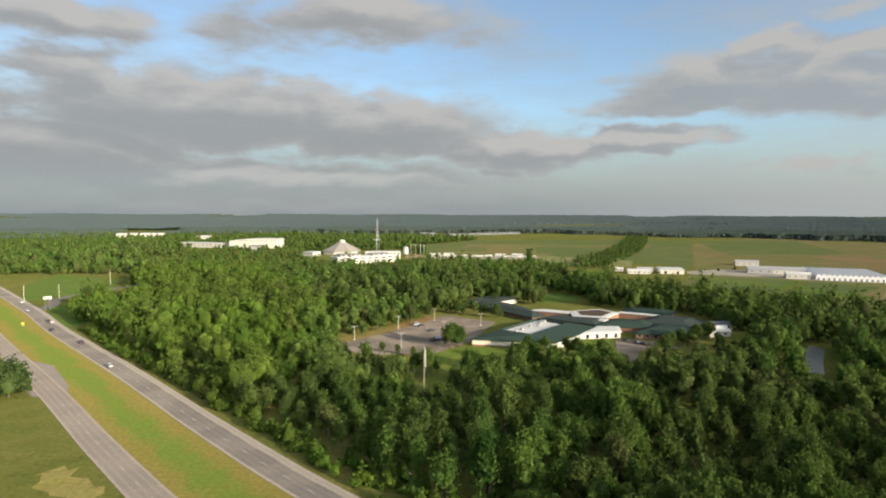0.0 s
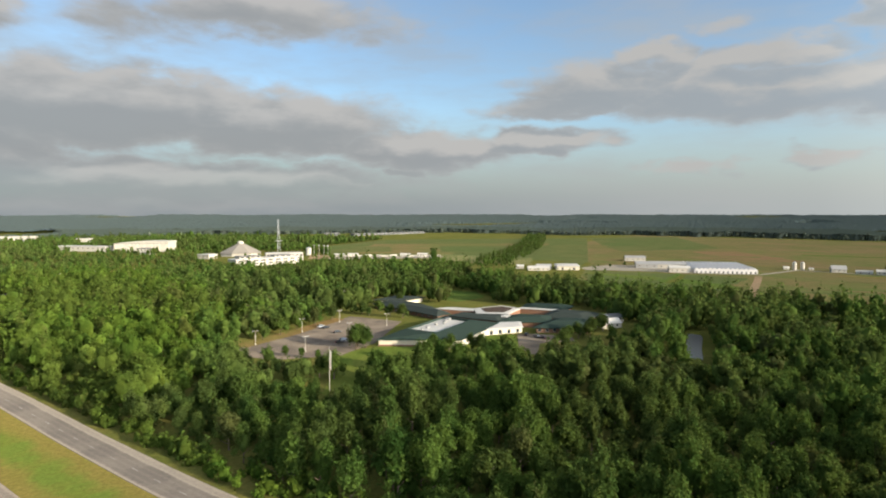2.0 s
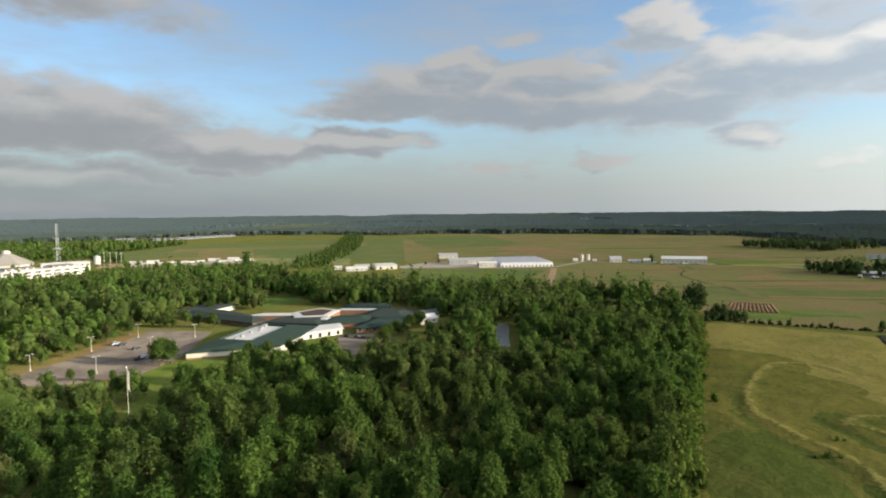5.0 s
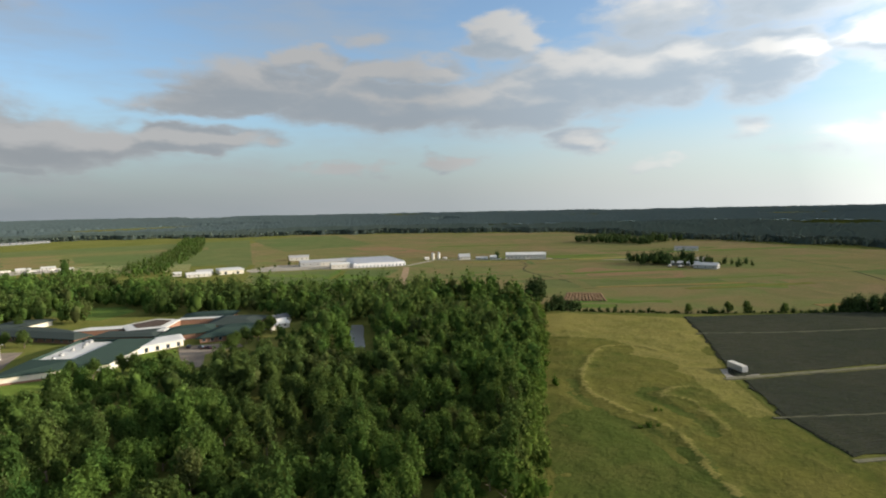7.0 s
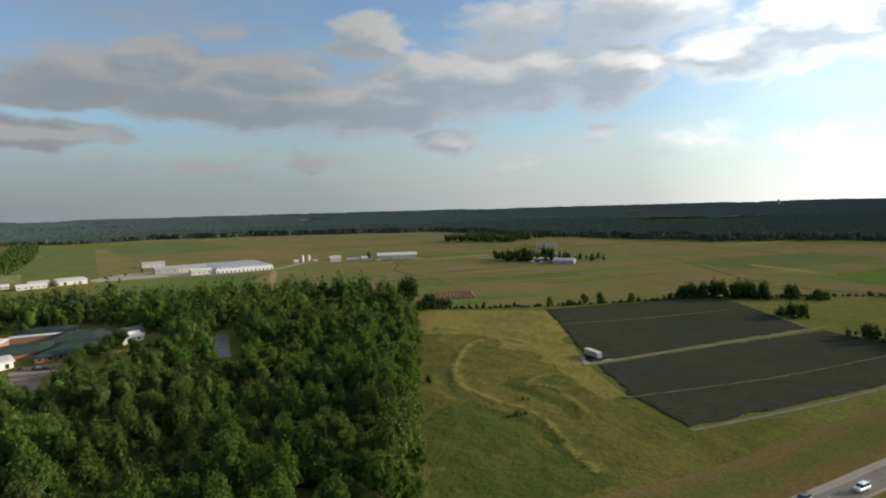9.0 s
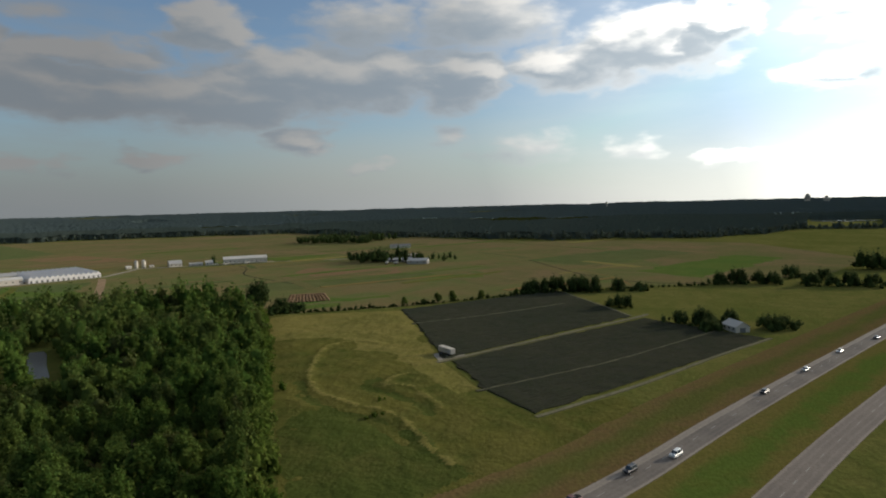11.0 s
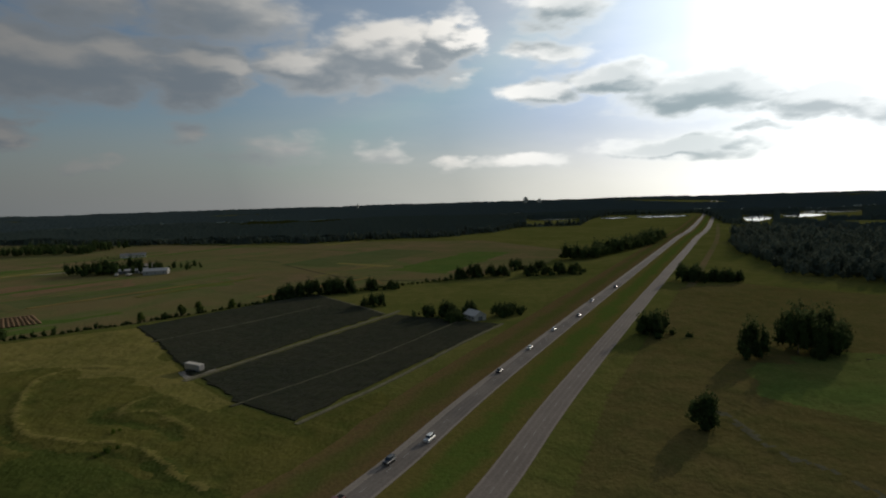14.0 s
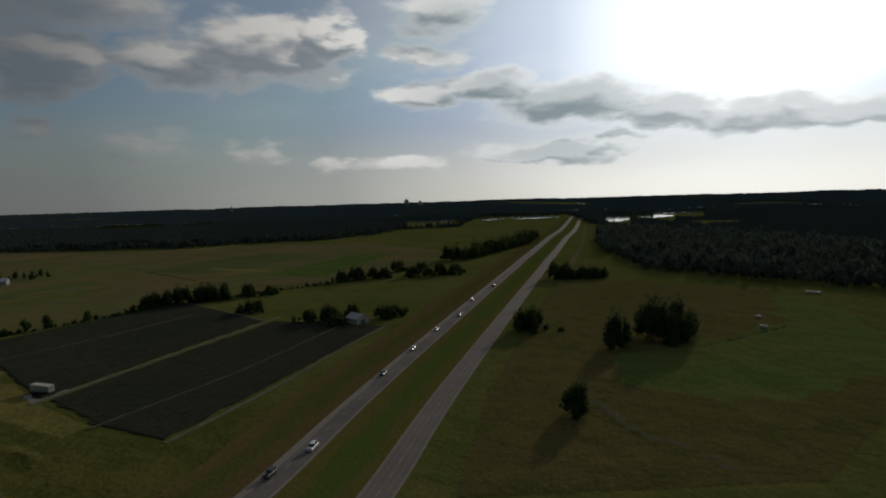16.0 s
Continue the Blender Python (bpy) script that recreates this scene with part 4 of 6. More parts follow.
LAKES = [(100.0, 104.8, 1830, 1960), (106.8, 109.4, 1830, 1990), (110.0, 114.6, 1870, 2080), (118.9, 121.1, 1545, 1960), (121.8, 124.9, 1780, 2000), (123.2, 127.3, 2080, 2240)]  # bearings and distances of far water


def canopy(name, start, reach, steps, mat, label):
    """Unbroken woods: one uneven sheet of crowns between two distances, given as (bearing, distance) rows, all round, with clearings."""
    rng = np.random.default_rng(77 + len(steps))
    az = np.concatenate([np.arange(-48, 152, 0.11), np.arange(152, 312, 2.0)])
    n, m = len(az), len(steps)
    V = np.zeros((n, m, 3))
    edge = np.interp((az + 180) % 360 - 180, [a for a, _ in start], [d for _, d in start])
    for i in range(n):
        r0 = edge[i] * (1 + 0.05 * noise.noise((az[i] * 0.35, 0, 3)) + 0.02 * noise.noise((az[i] * 1.7, 0, 7))) + 12
        d = r0 + (reach - r0) * steps
        a = radians(az[i])
        x, y = d * np.sin(a), d * np.cos(a)
        h = 8 + 4.5 * rng.random(m) + np.array([4.5 * noise.noise((p * 0.011, q * 0.011, 0)) + 7 * noise.noise((p * 0.0021, q * 0.0021, 5)) for p, q in zip(x, y)])
        gap = np.array([noise.noise((p * 0.0016, q * 0.0016, 9)) for p, q in zip(x, y)])
        h = np.where((gap > 0.34) & (d > edge[i] + 260), -1.5, h)
        for a0, a1, d0, d1 in LAKES:
            if a0 - 0.1 < az[i] < a1 + 0.1:
                h = np.where((d > d0 * (0.79 + 0.05 * noise.noise((az[i] * 1.9, d0, 1)))) & (d < d1 + 30), -1.5, h)
        if edge[i] < 2240:
            h[0], h[1] = -0.5, 4
        V[i] = np.stack([x, y, rise(x, y) + h], 1)
    I, J = np.meshgrid(np.arange(n), np.arange(m - 1), indexing="ij")
    a, b = I * m + J, ((I + 1) % n) * m + J
    T = np.concatenate([np.stack([a, a + 1, b + 1], -1).reshape(-1, 3), np.stack([a, b + 1, b], -1).reshape(-1, 3)])
    return tagged(new(name, bulk_mesh(name, V.reshape(-1, 3), T, mat)), label, "woodland", kind="stuff")


# Both sheets carry aerial haze in their foliage colour.
canopy("distant_woodland", EDGE, 2330, np.concatenate([[0, 0.004, 0.009], np.linspace(0.016, 1, 64) ** 1.2]), M["far_leaf_haze"], "woods stretching away towards the plain's edge, paled for haze")
canopy("horizon_woodland", [(-180, 2300), (180, 2300)], 4860, np.linspace(0, 1, 76) ** 1.15, M["ridge"], "wooded plain that runs to the horizon, tinted blue-green for haze")
front = []
for a in np.arange(-50, 150, 0.4):
    d = np.interp(a, [q for q, _ in EDGE], [r for _, r in EDGE])
    for k in range(2):
        r, t = d + random.uniform(-25, 40), radians(a + random.uniform(-0.15, 0.15))
        front.append((r * math.sin(t), r * math.cos(t), random.uniform(0.6, 1.15)))
mass("woodland_edge", THIN, front, M["wood_hazed"], "uneven dark front of the distant woods")

# single trees and hedges: bearing from the eye does not matter, places on the plan do


def spreading(seed, height, radius, lobes, cards):
    """A broad field tree, leafy almost to the ground, with an uneven outline."""
    rng = np.random.default_rng(seed)
    V, T, k = [], [], 0
    for i in range(lobes):
        a = rng.uniform(0, 6.283)
        d = radius * math.sqrt(rng.random()) * 0.75
        c = (d * math.cos(a), d * math.sin(a))
        h = height * (1.0 - 0.45 * (d / radius) ** 2) * rng.uniform(0.72, 1.05)
        v, t = crown_arrays(rng, h, radius * rng.uniform(0.3, 0.45), h * rng.uniform(0.0, 0.12), 4, cards // lobes, 0.55, ICO1)
        V.append(v + [c[0], c[1], 0])
        T.append(t + k)
        k += len(v)
    V, T = np.concatenate(V), np.concatenate(T)
    return {"arrays": (V, T), "crown": bulk_mesh("crown", V, T, M["leaf_dark"]), "trunk": trunk_mesh(rng, height * 0.9, 2.0, radius * 0.8)}


LOW = [tree_kind(43, 3.4, 2.4, 0.0, 4, 110, 0.34, ICO1, M["leaf"], 0.84), tree_kind(44, 2.6, 2.2, 0.0, 4, 100, 0.32, ICO1, M["leaf"], 0.84)]
OAK = [spreading(51, 17, 9.6, 13, 2000), spreading(52, 14, 8.6, 11, 1700), spreading(53, 15, 10.0, 14, 2000)]
DOME = [tree_kind(61, 20, 9.5, 0.6, 18, 2300, 0.6, ICO1, M["leaf_dark"]), tree_kind(62, 17, 7.0, 0.5, 14, 1600, 0.55, ICO1, M["leaf_dark"]), tree_kind(63, 12, 8.0, 0.4, 14, 1600, 0.55, ICO1, M["leaf_dark"])]
LANE_TREES = [  # x, y, scale, kind
    (324, 250, 0.68, 0), (331, 246, 0.46, 1), (318, 250, 0.46, 1), (446, 100, 0.87, 0), (452, 88, 0.87, 1), (458, 74, 0.96, 0), (463, 64, 0.92, 1), (440, 108, 0.64, 1),
    (470, 44, 0.68, 1), (477, 29, 0.50, 1), (397, 34, 0.66, 1)]
HOUSE_TREES = [(353, -1, 0.5, 1), (352, -12, 0.72, 0), (362, -27, 0.5, 1), (346, -44, 0.6, 1), (352, -50, 0.55, 1), (336, -14, 0.4, 2), (345, -18, 0.45, 1)]
PASTURE_TREES = [(523, -30, 0.77, 0), (527, -44, 0.85, 1), (529, -60, 0.81, 0), (530, -70, 0.68, 1), (577, -89, 0.81, 1),
                 (526, -95, 0.81, 0), (528, -110, 0.64, 1), (530, -122, 0.77, 1), (530, -136, 0.68, 1), (560, -110, 0.68, 1)]
ROAD_TREES = [(287, -113, 0.9, 0), (291, -116, 0.8, 1), (461, -210, 1.1, 0), (454, -212, 0.9, 1), (453, -228, 0.8, 1), (450, -235, 0.78, 2), (448, -242, 0.7, 1), (-163, 217, 1.0, 1), (-170, 222, 0.9, 2)]
LONE = LANE_TREES + HOUSE_TREES + PASTURE_TREES + ROAD_TREES
for row, words in ((LANE_TREES, "dark green spreading tree by the field hedge"), (HOUSE_TREES, "dark leafy tree beside the small white house"),
                   (PASTURE_TREES, "dark spreading tree in a row across the pasture"), (ROAD_TREES, "dark green spreading tree on grass beside the highway")):
    for x, y, s, k in row:
        plant(OAK[(k + int(x)) % 3], x, y, s, label=words, group="trees in the fields", stretch=1.02)
for x, y, s, tall, k in ((241, -138, 0.8, 1.55, 1), (236, -134, 0.5, 1.2, 2), (240, -157, 0.85, 1.6, 0), (237, -166, 0.8, 1.5, 2), (238, -174, 0.75, 1.4, 1), (250, -170, 0.95, 1.65, 2),
                         (252, -161, 0.85, 1.6, 1), (245, -178, 0.7, 1.3, 0), (231, -161, 0.5, 1.1, 1)):
    plant(OAK[k], x, y, s, label="tall dark spreading tree in a clump on the pasture", group="clump of pasture trees", stretch=tall)
plant(DOME[2], 168, -82, 0.74, label="rounded dark bush on the rough pasture", group="trees in the fields", stretch=1.1)
plant(DOME[1], 311, 258, 1.42, label="large round dark tree at the corner of the wood", group="trees in the fields")
HEDGE_TREES = [(368, 179, 0.55), (384, 160, 0.68), (392, 152, 0.72), (407, 135, 0.6), (428, 114, 0.5), (376, 168, 0.35)]
for x, y, s in HEDGE_TREES:
    plant(NEAR[3], x, y, s, label="small dark tree in the field hedge", group="trees in the hedge")
hedge_line, _ = smooth_line([(316, 250), (342, 210), (366, 180), (405, 138), (445, 98), (466, 60), (482, 36), (505, -6), (520, -40)], 2.6)
mass("hedge", LOW, [(p[0] + random.uniform(-1.5, 1.5), p[1] + random.uniform(-1.5, 1.5), random.uniform(0.35, 1.0)) for p in hedge_line], M["leaf_dark"], "low scrubby hedge along the field edge")
belt, belt_n = smooth_line([(640, -158), (650, -190), (690, -222), (740, -262), (800, -312), (900, -372)], 5)
mass("tree_belt", FAR, [(p[0] + n[0] * o + random.uniform(-3, 3), p[1] + n[1] * o + random.uniform(-3, 3), random.uniform(0.8, 1.25)) for p, n in zip(belt, belt_n) for o in (-16, -9, -2)], M["leaf_dark"], "dark belt of trees beside the highway")
strip, strip_n = smooth_line([(190, 730), (205, 790), (260, 900), (350, 1100), (450, 1360), (560, 1680)], 9)
mass("tree_belt", FAR, [(p[0] + n[0] * o + random.uniform(-5, 5), p[1] + n[1] * o + random.uniform(-5, 5), random.uniform(0.35, 0.75)) for p, n in zip(strip, strip_n) for o in (-26, -15, -4, 7, 18)], M["leaf"], "belt of trees between the fields")
mass("farm_trees", FAR, [(1040 + random.uniform(-80, 60), 630 + random.uniform(-90, 90), random.uniform(0.8, 1.2)) for _ in range(150)] + [(652 + random.gauss(14, 16), 352 + random.gauss(0, 22), random.uniform(0.6, 1.25)) for _ in range(64)] + [(random.uniform(664, 712), random.uniform(262, 322), random.uniform(0.4, 0.8)) for _ in range(20)]
     + [(592, 560, 0.9), (660, 300, 0.7), (400, 800, 0.6), (330, 700, 0.4), (360, 720, 0.5)], M["leaf_dark"], "trees and scrub round the far farm")
mass("woodland", FAR, [s for s in scatter(rng, [(400, -335), (470, -300), (560, -330), (700, -372), (1020, -545), (900, -640), (600, -640), (330, -560), (260, -400)], 9.5, lambda x, y: True)], M["wood_hazed"], "dark wood beyond the pasture")
mass("meadow_scrub", LOW, [(168, 94, 0.7), (165.5, 95.5, 0.55), (170, 92, 0.5), (182, 99.5, 0.45), (184, 98.5, 0.35)], M["leaf_young"], "low scrub scattered through the meadow")
mass("wood_edge_scrub", LOW, [(104 + (308 - 104) * t + o * 0.63 + random.uniform(-1, 1), 90 + (256 - 90) * t - o * 0.77 + random.uniform(-1, 1), random.uniform(0.6, 1.5) * (1.5 - 0.09 * max(o, 0))) for t in np.linspace(0, 1, 190) for o in [random.gauss(0.5, 3.0)]], M["leaf_young"], "scrubby bright green bushes along the wood's edge")
GARDEN = [(11, 236, 1.15), (31, 247, 1.2), (41, 261, 0.95), (48, 252, 1.0), (66, 256, 1.0), (5, 304, 1.0), (-6, 247, 1.0), (20, 232, 1.1), (71, 240, 1.0), (60, 247, 1.0), (66, 282, 0.8), (76, 274, 0.85), (112, 290, 0.8), (-12, 250, 0.75), (16, 240, 0.9), (134, 308, 0.9), (150, 330, 0.7), (-30, 290, 0.55), (4, 299, 1.0), (9, 302, 0.9), (42, 290, 0.7), (50, 286, 0.75), (62, 288, 0.7), (-22, 286, 0.5), (-14, 280, 0.5), (118, 300, 0.7),
          (126, 305, 0.75), (148, 322, 0.8), (120, 312, 0.4), (10, 404, 0.7), (14, 396, 0.6), (22, 410, 0.7)]
PARK_EDGE = [(-46, 330, 0.8), (-38, 342, 0.95), (-30, 356, 0.8), (-20, 368, 0.9), (-10, 384, 0.85), (-60, 318, 0.7), (36, 384, 0.8), (28, 392, 0.7), (40, 446, 0.7), (52, 470, 0.8), (12, 424, 0.8)]
for x, y, s in GARDEN + PARK_EDGE:
    plant(NEAR[3] if s > 0.6 else NEAR[5], x, y, s * 1.12, label="rounded garden tree near the school", group="trees round the school")

mass("undergrowth", LOW, [t for t in under if allowed(t[0], t[1]) and inside(WOOD, t[0], t[1])], M["leaf"], "low green undergrowth on the floor of the wood")
roadside = [(p + n * o, random.uniform(0.5, 1.7)) for p, n in zip(axis, side) if -222 < p[0] < 110 for o in (-11.0, -13.0, -15.0)]
mass("roadside_scrub", LOW, [(p[0] + random.uniform(-2.5, 2.5), p[1] + random.uniform(-2.5, 2.5), s) for p, s in roadside],
     M["leaf_young"], "bright green scrub between the highway and the wood")
thicket = [(x + random.gauss(0, 4.5), y + random.gauss(0, 4.5), random.uniform(0.6, 1.7)) for x, y, s, k in LONE if x > 280 for _ in range(7)]
mass("thicket", LOW, thicket, M["leaf_dark"], "low dark thicket under the field trees")

college = [(-230 + 210 * t + random.uniform(-8, 8), 752 + 18 * t + 22 * math.sin(9 * t) + random.uniform(-14, 14), random.uniform(0.4, 0.72)) for t in np.linspace(0, 1, 60)]
college += [(random.uniform(-225, -30), random.uniform(860, 1080), random.uniform(0.4, 0.7)) for _ in range(45)] + [(random.uniform(-420, -300), random.uniform(1020, 1085), random.uniform(0.5, 0.9)) for _ in range(34)]
college = [c for c in college if not (-205 < c[0] < -130 and 950 < c[1] < 1015)]
mass("college_trees", THIN, college, M["leaf"], "rounded trees between the college halls")

# ---------------------------------------------------------------- buildings
def offset(poly, d):
    """The outline moved inwards by d (outwards if negative); corners run counter-clockwise."""
    n, out = len(poly), []
    for i in range(n):
        p0, p1, p2 = (np.array(poly[j % n], float) for j in (i - 1, i, i + 1))
        a, b = (p1 - p0) / np.hypot(*(p1 - p0)), (p2 - p1) / np.hypot(*(p2 - p1))
        na, nb = np.array([-a[1], a[0]]), np.array([-b[1], b[0]])
        m = na + nb
        out.append(tuple(p1 + m * d / max(0.25, m @ na)))
    return out


def ccw(poly):
    area = sum(a[0] * b[1] - b[0] * a[1] for a, b in zip(poly, poly[1:] + poly[:1]))
    return poly if area > 0 else poly[::-1]


def loft(rings, cap_top=True, cap_bottom=False):
    """A shell through rings of points, each ring (outline, height)."""
    bm = bmesh.new()
    rows = [[bm.verts.new((x, y, z)) for x, y in poly] for poly, z in rings]
    n = len(rows[0])
    for a, b in zip(rows, rows[1:]):
        for i in range(n):
            bm.faces.new((a[i], a[(i + 1) % n], b[(i + 1) % n], b[i]))
    if cap_top:
        bm.faces.new(rows[-1])
    if cap_bottom:
        bm.faces.new(rows[0][::-1])
    return bm


def openings(ob, wall, p, q, count, width, height, sill, door=False, trim=None):
    """Windows (or doors) in a row along the wall from p to q, each a frame with its own pane."""
    p, q = np.array(p), np.array(q)
    d = (q - p) / np.hypot(*(q - p))
    turn = math.degrees(math.atan2(d[1], d[0]))
    length = np.hypot(*(q - p))
    for i in range(count):
        c = p + d * length * (i + 0.5) / count
        m = pose(c[0], c[1], sill, 0, 0, turn)
        bm = bmesh.new()
        w, h = width / 2, height
        for x0, z0, x1, z1 in ((-w - .12, -.12, w + .12, 0), (-w - .12, h, w + .12, h + .12), (-w - .12, 0, -w, h), (w, 0, w + .12, h)):
            box(bm, x0, -0.10, z0, x1, 0.05, z1)
        frame_ob = part("door" if door else "window", bm, trim or M["white"], ob, m=m)
        part("panel" if door else "pane", boxed(-w, -0.05, 0, w, 0.03, h), M["wood"] if door else M["glass"], frame_ob)


def hall(name, outline, eave, top, inset, wall, roof, label, category="building", overhang=0.7, well=None, rows=(), fascia=None):
    """A building over any outline: walls, a sloping roof rim up to an inner flat, an optional sunken roof well. rows: (edge, count, width, height, sill)."""
    outline = ccw(outline)
    cx, cy = np.mean(outline, axis=0)
    poly = [(x - cx, y - cy) for x, y in outline]
    ob = thing(name, pose(cx, cy, 0), label, category)
    body = part("wall", loft([(poly, -0.4), (poly, eave - 0.02)], True), wall, ob)
    out, inn = offset(poly, -overhang), offset(poly, inset)
    if well:
        inn = [(x - cx, y - cy) for x, y in ccw(list(WELL))]
        deep = offset(inn, 0.5)
        part("roof", loft([(out, eave - 0.25), (out, eave), (inn, top), (deep, top), (deep, top - 1.3)], False, True), roof, ob)
        part("flat_roof", loft([(deep, top - 1.6), (deep, top - 1.2)]), well, ob, "white membrane flat roof")
    else:
        part("roof", loft([(out, eave - 0.25), (out, eave), (inn, top)], True, True), roof, ob)
    part("fascia", loft([(offset(poly, -overhang - 0.06), eave - 0.40), (offset(poly, -overhang - 0.06), eave + 0.06), (offset(poly, -overhang + 0.1), eave + 0.06), (offset(poly, -overhang + 0.1), eave - 0.40)], False), fascia or roof, ob)
    n = len(poly)
    for edge, count, w, h, sill in rows:
        openings(ob, body, poly[edge % n], poly[(edge + 1) % n], count, w, h, sill)
    return ob


def gable(name, x, y, bearing, length, width, eave, ridge, wall, roof, label, category="shed", doors=1, windows=0, copies_group=""):
    """A gabled building; its ridge runs along the bearing."""
    ob = thing(name, pose(x, y, float(rise(x, y)), 0, 0, 90 - bearing), label, category, copies_group)
    a, b = length / 2, width / 2
    bm = bmesh.new()
    prof = [(-b, -0.3), (b, -0.3), (b, eave), (0, ridge), (-b, eave)]
    ends = [[bm.verts.new((s * a, p, z)) for p, z in prof] for s in (-1, 1)]
    for i in range(5):
        if i not in (2, 3):
            bm.faces.new((ends[0][i], ends[0][(i + 1) % 5], ends[1][(i + 1) % 5], ends[1][i]))
    bm.faces.new(ends[0][::-1])
    bm.faces.new(ends[1])
    part("wall", bm, wall, ob)
    slope = (ridge - eave) / b
    for s in (-1, 1):
        bm = bmesh.new()
        o = b + 0.4
        q = [(s * o, eave - 0.4 * slope + 0.02), (0, ridge + 0.02), (0, ridge + 0.18), (s * o, eave - 0.4 * slope + 0.18)]
        e2 = [[bm.verts.new((t * (a + 0.4), p, z)) for p, z in q] for t in (-1, 1)]
        for i in range(4):
            bm.faces.new((e2[0][i], e2[0][(i + 1) % 4], e2[1][(i + 1) % 4], e2[1][i]))
        bm.faces.new(e2[0][::-1])
        bm.faces.new(e2[1])
        part("roof", bm, roof, ob)
    for i in range(doors):
        yy = (i + 0.5) / doors * width * 0.8 - width * 0.4
        w = min(1.6, width * 0.3 / doors)
        for s in (-1, 1):
            part("door", boxed(s * a - 0.06, yy - w, 0, s * a + 0.06, yy + w, eave * 0.78), M["grey_roof"], ob)
    if windows:
        for s in (-1, 1):
            openings(ob, None, (-a, s * b), (a, s * b), windows, 1.4, 1.1, eave * 0.4)
    return ob


# --- the school in the wood: a main wing with a roof well, linked by white walkway roofs round a court
WING = [(15.8, 305.5), (58, 297.5), (90, 338), (61.6, 365)]
WELL = [(31.5, 317.5), (46.5, 304.5), (72, 337), (57, 350.5)]
hall("school_wing", WING, 3.6, 6.4, 9.0, M["cream"], M["green_roof"], "low cream school wing, green sloped roof round a white well", "school",
     well=M["white_roof"], rows=[(0, 1, 2.6, 1.8, 0.6)])
plinth = thing("brick_plinth", pose(0, 0, 0), "low red-brown brick plinth along the school wing", "plinth")
part("panel", prism(bmesh.new(), [(15.5, 305.2), (57.8, 297.2), (57.9, 297.5), (15.6, 305.5)], -0.2, 0.75), M["brick"], plinth)
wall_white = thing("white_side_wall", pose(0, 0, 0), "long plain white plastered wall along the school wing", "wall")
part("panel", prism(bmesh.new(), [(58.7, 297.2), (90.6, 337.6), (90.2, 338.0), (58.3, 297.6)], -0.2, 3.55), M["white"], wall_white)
hall("entrance_canopy", [(78, 322), (100, 326), (103, 341), (91, 341)], 3.5, 3.9, 0.8, M["cream"], M["white_roof"], "white flat-roofed entrance block with cream walls", "school", rows=[(0, 4, 1.8, 2.2, 0.3), (1, 3, 1.8, 1.8, 0.6)])
hall("middle_wing", [(91.5, 343.5), (104, 341.5), (121, 339), (127, 356), (105, 363.5)], 3.4, 5.4, 5.0, M["brick"], M["green_roof"], "brick school block with a dark green hipped roof", "school", overhang=1.5, rows=[(0, 3, 1.6, 1.4, 1), (2, 4, 1.6, 1.4, 1)])
hall("east_wing", [(108, 324.5), (137, 317.5), (148, 338), (128, 347)], 3.3, 5.8, 6.5, M["brick"], M["green_roof"], "brick school wing with dark green roof and a row of windows", "school", overhang=1.5, rows=[(0, 7, 1.7, 1.6, 0.9), (1, 4, 1.4, 1.4, 1)])
hall("far_wing", [(124, 358), (146, 344), (164, 362), (140, 380)], 3.1, 5.2, 6.0, M["brick"], M["dark_roof"], "brick school wing with a weathered grey roof", "school", overhang=1.5, rows=[(0, 5, 1.4, 1.4, 1)])
# Brown wall colour here puts the shade of the court walls into the material.
hall("court_block", [(86, 394), (84, 372), (102, 367), (118, 389), (108, 403)], 3.5, 3.8, 2.0, M["brick"], M["white_roof"], "white-roofed ring of rooms round a small court", "school", overhang=0.4, rows=[(1, 6, 1.4, 1.4, 1)])
# Flat dark panel added on the block in place of the open court.
court = thing("court_panel", pose(101, 386, 3.82), "dark brown panel in place of the open court", "roof")
part("panel", prism(bmesh.new(), [(-10.2, 5.0), (-11, -9), (1.0, -12.5), (11.5, 2.2), (5, 11.5)], 0, 0.25), M["court_panel"], court)
hall("walkway_west", [(60, 399), (70, 403), (86, 394), (84, 386)], 3.4, 3.6, 0.5, M["brick"], M["white_roof"], "white flat walkway roof between school blocks", "school", overhang=0.3)
hall("link_block", [(64, 367), (90.5, 345), (104, 363), (84, 369), (76, 378)], 3.9, 4.9, 3.0, M["brick"], M["dark_roof"], "low dark-roofed block joining the school wings", "school")
hall("walkway_south", [(80, 366), (98, 352.5), (102, 358), (84, 371)], 4.6, 4.8, 0.5, M["brick"], M["white_roof"], "white flat walkway roof joining the school wings", "school", overhang=0.3)
hall("north_wing", [(20, 430), (38, 404), (57.5, 374), (66, 380), (58, 408), (50, 424), (34, 436)], 3.0, 5.2, 5.0, M["brick"], M["dark_roof"], "brick school wing with a dark grey hipped roof", "school", overhang=1.5, rows=[(0, 6, 1.4, 1.4, 1), (1, 6, 1.4, 1.4, 1)])
hall("gym_block", [(22, 446), (44, 440), (58, 452), (38, 462)], 3.6, 4.6, 2.0, M["cream"], M["dark_roof"], "pale block with grey flat roof behind the school", "school", overhang=1.5, rows=[(0, 4, 1.2, 1.2, 1.6)])
hall("rear_wing", [(120, 392), (146, 380), (158, 396), (130, 410)], 3.1, 5.0, 5.5, M["brick"], M["green_roof"], "low brick rear wing with green roof", "school", overhang=1.5, rows=[(0, 5, 1.4, 1.4, 1)])
